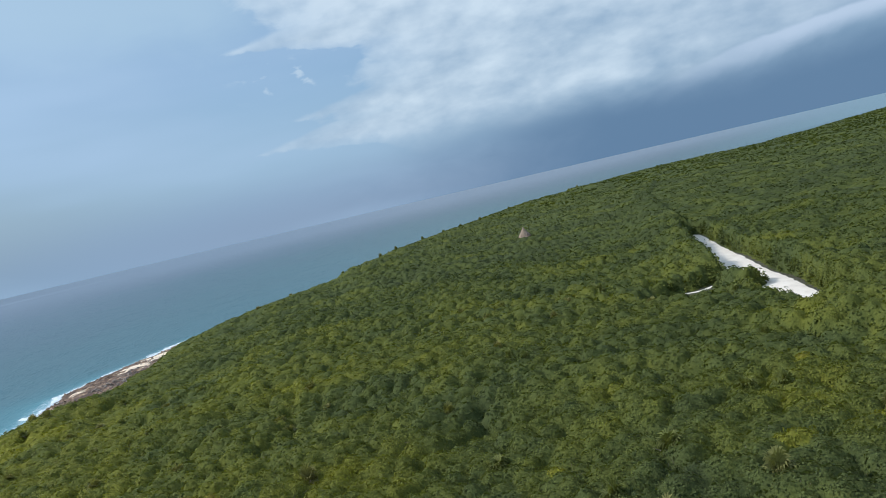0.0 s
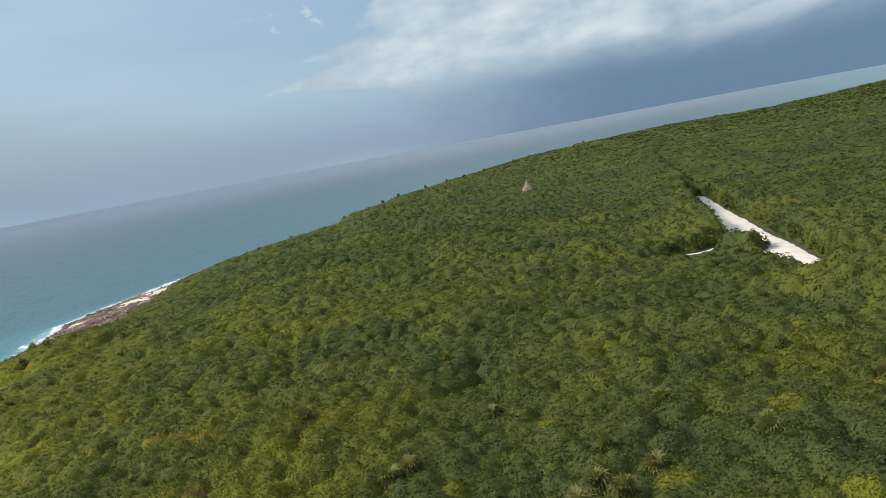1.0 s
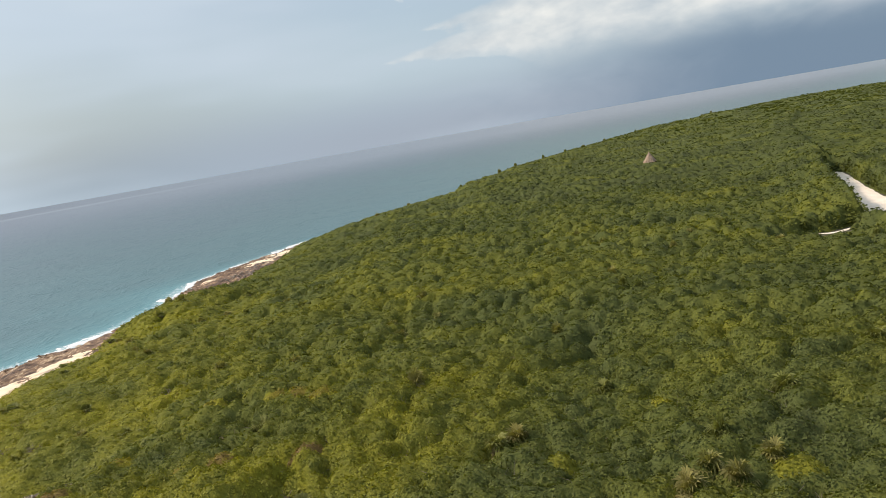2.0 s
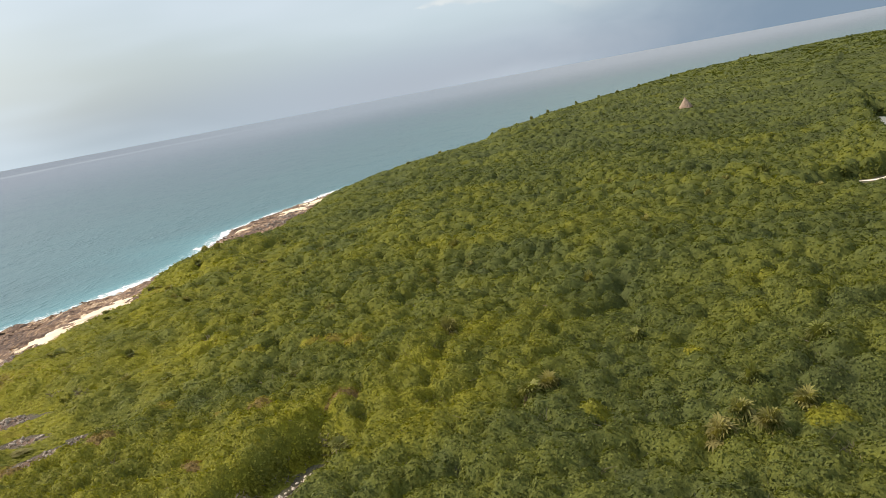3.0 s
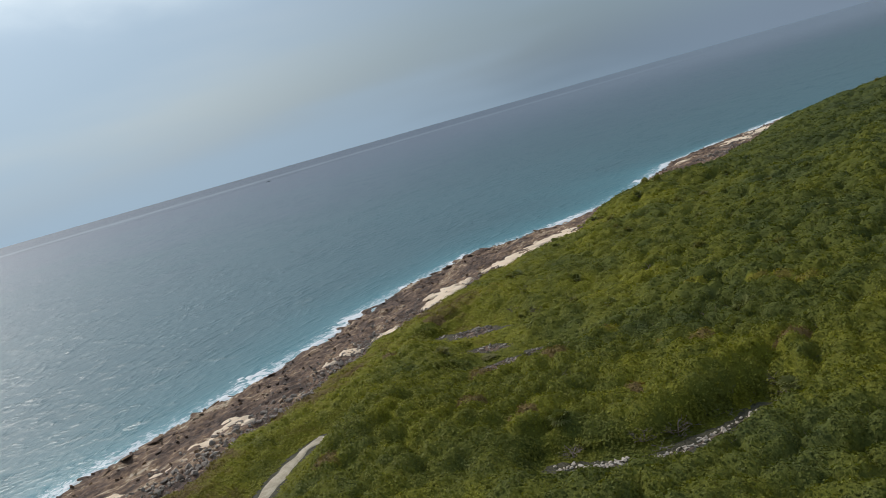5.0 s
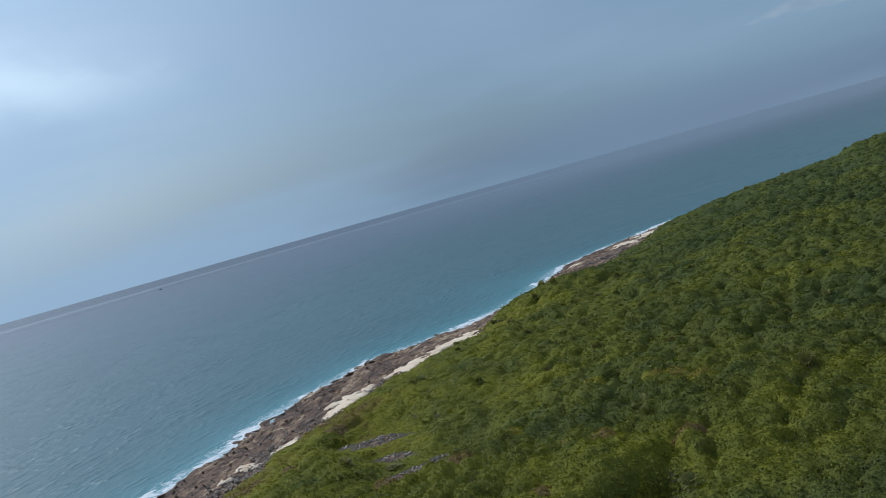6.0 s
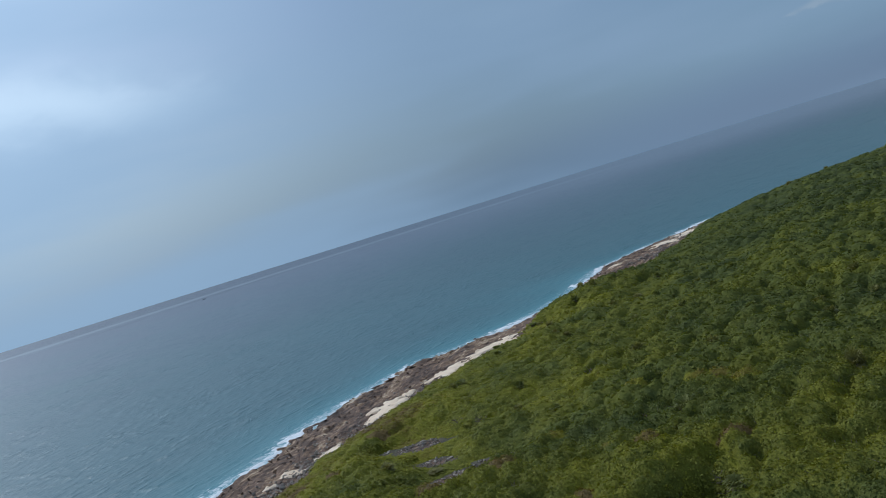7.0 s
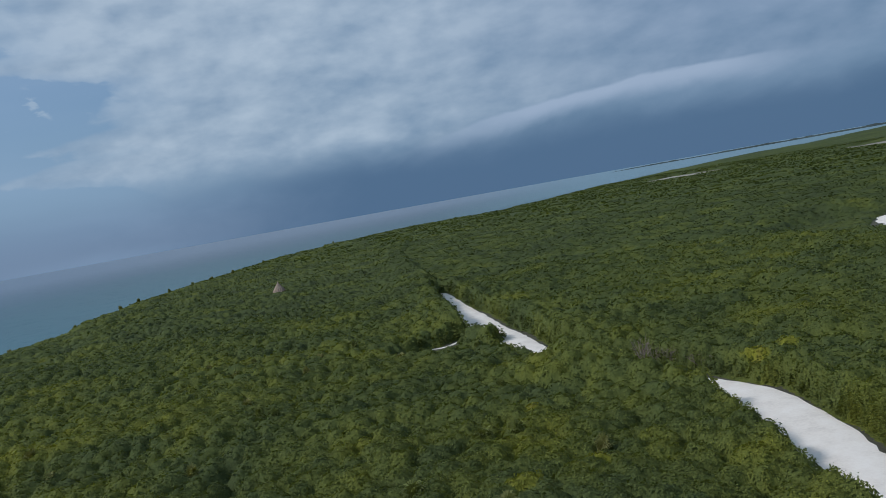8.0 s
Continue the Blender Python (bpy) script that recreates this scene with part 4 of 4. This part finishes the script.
def dead_model(rng):
    base = new("dead_shrub")
    part("trunk", limbs(rng, 2.2, 0.9, 5, 0.09, 0.25), DEADWOOD, base)
    bm = bmesh.new()
    for _ in range(46):
        a, e = rng.uniform(0, 2 * math.pi), rng.uniform(0.3, 1.3)
        s = Vector((math.cos(a) * 0.5, math.sin(a) * 0.5, rng.uniform(0.7, 1.8)))
        d = Vector((math.cos(a) * math.cos(e), math.sin(a) * math.cos(e), math.sin(e))) * rng.uniform(0.4, 0.9)
        tube(bm, [s, s + d * 0.5 + Vector(rng.normal(0, 0.08, 3)), s + d + Vector(rng.normal(0, 0.1, 3))], [0.022, 0.016, 0.006], 3)
    part("brush", bm, DEADWOOD, base, "bare grey-brown twigs")
    return tagged(base, "dead leafless shrub with pale grey-brown branches", "shrub", "dead shrubs in the scrub")


def build_dead_shrubs():
    rng = np.random.default_rng(17)
    spots = [(-19.8, 66.8), (-18.6, 68.2), (-23, 53), (-24.5, 54.4), (-33, 68), (-35.5, 66.5), (-16, 56), (-18, 57.5), (8.3, 111), (27, 67), (52.5, 84), (56.5, 88), (58.5, 81), (60.0, 79), (59.5, 84.5), (61.5, 76.5), (57.5, 85.5), (62.0, 80.5), (-42, 50.5), (-40, 64), (-29.5, 46.5), (-31.5, 44.8), (-36, 41.8), (12, 44), (-2, 61), (-62, 60)]
    X, Y, sd, vd = scatter(rng, -70, 50, 55, 130, 17)
    spots += list(zip(X, Y))[:30]
    models = [dead_model(rng) for _ in range(3)]
    done = set()
    for k, (x, y) in enumerate(spots):
        x, y = np.array(float(x)), np.array(float(y))
        sdp = shore(x, y)
        h = float(canopy_h(x, y, veg_depth(x, y, sdp)))
        m = pose(float(x), float(y), float(ground_z(x, y, sdp)), 0, 0, rng.uniform(0, 360))
        i = k % 3
        ob = copy_thing(models[i], m) if i in done else models[i]
        ob.matrix_basis = m
        done.add(i)
        s = rng.uniform(0.9, 1.25)
        ob.scale = (s, s, (h + 0.35) / 2.4)


# ---------------------------------------------------------------- rocks
def rock_mesh(name, rng, flat, mat, rough=0.28):
    bm = bmesh.new()
    bmesh.ops.create_icosphere(bm, subdivisions=2, radius=0.5)
    cuts = [(Vector(rng.normal(0, 1, 3)).normalized(), rng.uniform(0.2, 0.4)) for _ in range(9)]
    o = Vector(rng.uniform(0, 50, 3))
    for v in bm.verts:
        v.co *= 1 + rough * noise.noise(v.co * 3.0 + o)
        for n, d in cuts:
            e = v.co.dot(n) - d
            if e > 0:
                v.co -= n * e
        v.co.z *= flat
    me = bpy.data.meshes.new(name)
    bm.to_mesh(me)
    bm.free()
    me.materials.append(mat)
    return me


def stones(name, parent, rng, X, Y, size, flat, mat, sink=0.25):
    kinds = [rock_mesh(name, rng, flat, mat) for _ in range(7)]
    Z = ground_z(np.asarray(X, float), np.asarray(Y, float))
    for x, y, z, s in zip(X, Y, Z, size):
        ob = child(name, kinds[int(rng.integers(0, 7))], parent)
        ob.location = (x, y, z + s * flat * (0.5 - sink))
        ob.rotation_euler = (rng.normal(0, 0.15), rng.normal(0, 0.15), rng.uniform(0, 6.28))
        ob.scale = (s * rng.uniform(0.85, 1.4), s * rng.uniform(0.7, 1.0), s)


def stone_heap(name, rng, X, Y, size, flat, mat, label, category, kind="stuff"):
    """Small stones joined into one mesh."""
    base = rock_mesh(name, rng, flat, mat)
    V0 = np.array([v.co[:] for v in base.vertices])
    F0 = np.array([p.vertices[:] for p in base.polygons])
    bpy.data.meshes.remove(base)
    Z = ground_z(np.asarray(X, float), np.asarray(Y, float))
    V, F = [], []
    for k, (x, y, z, s) in enumerate(zip(X, Y, Z, size)):
        r = np.array(Euler((rng.normal(0, 0.7), rng.normal(0, 0.7), rng.uniform(0, 6.28))).to_matrix())
        V.append((V0 * s * rng.uniform(0.75, 1.25, 3)) @ r.T + [x, y, z + 0.12 * s])
        F.append(F0 + k * len(V0))
    return tagged(new(name, mesh_data(name, np.concatenate(V), np.concatenate(F), mat)), label, category, kind=kind)


def veg_x(y):
    return np.interp(y, VEG_Y, VEG_X)


def build_rocks():
    rng = np.random.default_rng(19)
    # grey rubble thrown up along the edge of the scrub
    bank = stone_heap("rubble_bank", rng, *(lambda y: (veg_x(y) - rng.gamma(2.0, 1.7, 1150) + 0.6, y))(rng.uniform(20, 100, 1150)), rng.uniform(0.18, 0.5, 1150), 0.7, GREYROCK,
                      "bank of grey coral rubble along the edge of the scrub", "rubble", "structure")
    y = 22 + 56 * rng.beta(1.1, 1.5, 300)
    stones("rubble_stone", bank, rng, veg_x(y) - rng.gamma(2.2, 1.5, 300) + 0.6, y, 0.35 + 0.65 * rng.uniform(0, 1, 300) ** 2, 0.72, GREYROCK)
    # brown ledges at the waterline
    y = np.concatenate([rng.uniform(22, 130, 170), rng.uniform(180, 214, 60)])
    cx = np.interp(y, [p[1] for p in COAST[3:19]], [p[0] for p in COAST[3:19]])
    x = cx + rng.gamma(1.6, 1.6, len(y)) - 1.0
    shelf = stone_heap("rock_ledge", rng, cx + rng.uniform(-1.5, 9, len(y)), y + rng.uniform(-2, 2, len(y)), rng.uniform(0.3, 0.9, len(y)), 0.45, GROUND_ROCK,
                       "broken brown limestone ledge washed by surf", "rock", "structure")
    stones("ledge_slab", shelf, rng, x, y, 0.6 + 2.4 * rng.uniform(0, 1, len(y)) ** 2.5, 0.2, GROUND_ROCK, 0.3)
    y = rng.uniform(20, 130, 900)
    cx = np.interp(y, [p[1] for p in COAST[3:19]], [p[0] for p in COAST[3:19]])
    x = cx + rng.uniform(-0.5, 1.0, 900) + rng.uniform(0, 1, 900) * (veg_x(y) - cx)
    stone_heap("shelf_stones", rng, x, y, 0.15 + 0.7 * rng.uniform(0, 1, 900) ** 3, 0.3, GROUND_ROCK, "loose brown and tan stones on the rock shelf", "stones")
    y = rng.uniform(185, 240, 240)
    x = np.interp(y, VEG_Y, VEG_X) - rng.uniform(-1, 9, 240)
    stone_heap("headland_rubble", rng, x, y, rng.uniform(0.4, 1.0, 240), 0.7, GREYROCK, "grey boulders along the scrub on the rocky headland", "rubble")
    # white coral stones of the little path
    P = ribbon("stony_path", ROCKPATH, 0.2, DIRTMAT, 0.06, "narrow track of white coral stones between bushes", 0.4, 0.8, 9)
    n = 150
    seg = rng.uniform(0, len(ROCKPATH) - 1.001, n)
    i = seg.astype(int)
    A, B = np.array(ROCKPATH)[i], np.array(ROCKPATH)[i + 1]
    q = A + (B - A) * (seg - i)[:, None] + rng.normal(0, 0.3, (n, 2))
    stones("path_stone", P, rng, q[:, 0], q[:, 1], rng.uniform(0.15, 0.5, n), 0.6, CORAL, 0.15)
    # stones in the bare clearings
    X, Y = rng.uniform(-75, -48, 5000), rng.uniform(54, 73, 5000)
    ok = clearing(X, Y) > 0.1
    X, Y = X[ok][:420], Y[ok][:420]
    stone_heap("clearing_stones", rng, X, Y, 0.1 + 0.5 * rng.uniform(0, 1, len(X)) ** 3, 0.5, GREYROCK, "weathered grey stones in small bare clearings", "stones")


# ---------------------------------------------------------------- hut, boat, far land
def build_hut(x, y):
    base = new("thatched_hut")
    z0 = float(ground_z(np.array(float(x)), np.array(float(y))))
    base.location = (x, y, z0)
    rng = np.random.default_rng(23)
    for a in range(4):
        bm = bmesh.new()
        c = Vector((math.cos(math.pi * (a / 2 + 0.25)) * 1.75, math.sin(math.pi * (a / 2 + 0.25)) * 1.75, 0))
        tube(bm, [c - Vector((0, 0, 0.3)), c + Vector((0, 0, 2.2)), c + Vector((0, 0, 4.4))], [0.1, 0.09, 0.085], 8)
        part("post", bm, BARK, base)
    bm = bmesh.new()
    for a in range(4):
        p = [Vector((math.cos(math.pi * (b / 2 + 0.25)) * 1.8, math.sin(math.pi * (b / 2 + 0.25)) * 1.8, 2.9)) for b in (a, a + 1)]
        tube(bm, [p[0], p[0].lerp(p[1], 0.5), p[1]], [0.05, 0.05, 0.05], 6)
    part("railing", bm, BARK, base)
    bm = bmesh.new()
    bmesh.ops.create_cone(bm, cap_ends=True, segments=16, radius1=1.9, radius2=1.9, depth=0.12, matrix=Matrix.Translation((0, 0, 2.05)))
    part("platform", bm, BARK, base, "plank platform")
    # thatch in overlapping courses, ragged at each edge
    tiers = 7
    for k in range(tiers):
        bm = bmesh.new()
        n = 40
        r0, r1 = 2.35 * (1 - k / tiers) + 0.16, 2.35 * (1 - (k + 1.25) / tiers) + 0.08
        h0, h1 = 3.9 + 3.35 * k / tiers, 3.9 + 3.35 * (k + 1.35) / tiers
        lo, hi, inn = [], [], []
        for j in range(n):
            a = 2 * math.pi * j / n
            q = 1 + 0.05 * rng.normal()
            lo.append(bm.verts.new((math.cos(a) * r0 * q, math.sin(a) * r0 * q, h0 - 0.12 * rng.uniform())))
            hi.append(bm.verts.new((math.cos(a) * max(r1, 0.05), math.sin(a) * max(r1, 0.05), h1)))
            inn.append(bm.verts.new((math.cos(a) * r0 * 0.86, math.sin(a) * r0 * 0.86, h0 + 0.05)))
        for j in range(n):
            i = (j + 1) % n
            bm.faces.new((lo[j], lo[i], hi[i], hi[j]))
            bm.faces.new((inn[i], inn[j], hi[j], hi[i]))
            bm.faces.new((lo[i], lo[j], inn[j], inn[i]))
        part("thatch_course", bm, THATCH, base)
    bm = bmesh.new()
    bmesh.ops.create_cone(bm, cap_ends=True, segments=10, radius1=0.3, radius2=0.08, depth=0.5, matrix=Matrix.Translation((0, 0, 7.35)))
    part("ridge_cap", bm, THATCH, base, "tied thatch cap")
    tagged(base, "small round hut with a conical pale thatch roof above the scrub", "hut")


def build_boat(x, y, deg):
    base = new("boat")
    base.matrix_basis = pose(x, y, 0.15, 0, 0, deg)
    bm = bmesh.new()
    rows = []
    for u in np.linspace(-1, 1, 9):
        w = 1.25 * (1 - max(u, 0) ** 2.2) + 0.03
        d = 0.55 + 0.45 * max(u, 0) ** 2
        rows.append([bm.verts.new((4.2 * u, s * w, z)) for s, z in ((-1, d), (-0.75, -0.35), (0.75, -0.35), (1, d))])
    for A, B in zip(rows[:-1], rows[1:]):
        for j in range(3):
            bm.faces.new((A[j], A[j + 1], B[j + 1], B[j]))
        bm.faces.new((A[3], A[0], B[0], B[3]))
    bm.faces.new(rows[0])
    part("hull", bm, HULLMAT, base, "dark blue hull")
    for name, box, mat in (("cabin", (-0.6, 0, 1.15, 2.2, 1.7, 1.2), CABINMAT), ("roof", (-0.7, 0, 1.82, 2.8, 2.0, 0.12), CABINMAT), ("outboard_motor", (-4.4, 0, 0.5, 0.5, 0.45, 1.1), HULLMAT)):
        bm = bmesh.new()
        bmesh.ops.create_cube(bm, size=1, matrix=Matrix.Translation(box[:3]) @ Matrix.Diagonal((*box[3:], 1)))
        bmesh.ops.bevel(bm, geom=bm.edges[:], offset=0.06, segments=2, affect="EDGES")
        part(name, bm, mat, base)
    tagged(base, "small dark motor boat with a pale cabin on open water", "boat")


def build_gravel_patch():
    U, W = np.meshgrid(np.linspace(-13, 13, 53), np.linspace(-11, 11, 45))
    W = W * 2.0
    X, Y = (181 + 0.669 * U + 0.743 * W).ravel(), (153 - 0.743 * U + 0.669 * W).ravel()
    m = 1 - np.hypot(U / 7, W / 18).ravel() + 0.5 * (vnoise(X, Y, 3, 95) - 0.5)
    Z = ground_z(X, Y) + np.clip(0.5 * m, -0.4, 0.16)
    k = np.arange(U.size).reshape(U.shape)
    q = np.stack([k[:-1, :-1], k[:-1, 1:], k[1:, 1:], k[1:, :-1]], -1).reshape(-1, 4)
    tagged(new("gravel_clearing", mesh_data("gravel_clearing", np.stack([X, Y, Z], 1), q, ROADMAT, True)), "bare white gravel clearing in the scrub", "clearing", kind="structure")


def build_far_bank():
    n = 420
    az = np.radians(np.linspace(31.6, 75, n))
    s = np.linspace(0, 1, n)
    h = (3.0 + 4.0 * np.clip(s * 3, 0, 1)) * np.clip(s * 30, 0.2, 1) * (0.75 + 0.5 * vnoise(s * 900, 0 * s, 9, 91) * vnoise(s * 900, 0 * s, 40, 92) * 2)
    rows = []
    for dr, z in ((-70, -0.4 + 0 * h), (-45, 0.8 + 0 * h), (-42, h * 0.8), (0, h), (60, h * 0.8), (80, -0.4 + 0 * h)):
        r = 3600 + dr
        rows.append(np.stack([r * np.sin(az), r * np.cos(az), z], 1))
    V = np.concatenate(rows)
    i = np.arange(6 * n).reshape(6, n)
    q = np.stack([i[:-1, :-1], i[:-1, 1:], i[1:, 1:], i[1:, :-1]], -1).reshape(-1, 4)
    ob = new("backdrop_far_shore", mesh_data("far_shore", V, q, FARWOOD))
    tagged(ob, "low dark wooded strip of land across the lagoon", "shore", kind="structure")
    for cx, cy, a, b in FLATS:
        az0 = math.atan2(cx, cy)
        U, W = np.meshgrid(np.linspace(-1.2, 1.2, 49), np.linspace(-1.3, 1.3, 17))
        X = cx + U * a * math.cos(az0) + W * b * math.sin(az0)
        Y = cy - U * a * math.sin(az0) + W * b * math.cos(az0)
        m = 1 - np.hypot(U, W) + 0.8 * (vnoise(X, Y, 14, 93) - 0.5)
        Z = ground_z(X.ravel(), Y.ravel()) + np.clip(m.ravel() * 0.6, -0.6, 0.3)
        k = np.arange(U.size).reshape(U.shape)
        q = np.stack([k[:-1, :-1], k[:-1, 1:], k[1:, 1:], k[1:, :-1]], -1).reshape(-1, 4)
        tagged(new("salt_flat", mesh_data("salt_flat", np.stack([X.ravel(), Y.ravel(), Z], 1), q, FLATMAT, True)), "bare tan salt flat between low green scrub", "flat", "salt flats", "structure")


build_near_shrubs()
build_palms()
build_dead_shrubs()
build_hut(30.8, 287.0)
build_boat(-1342, 909, 60)
build_far_bank()
build_gravel_patch()
build_rocks()
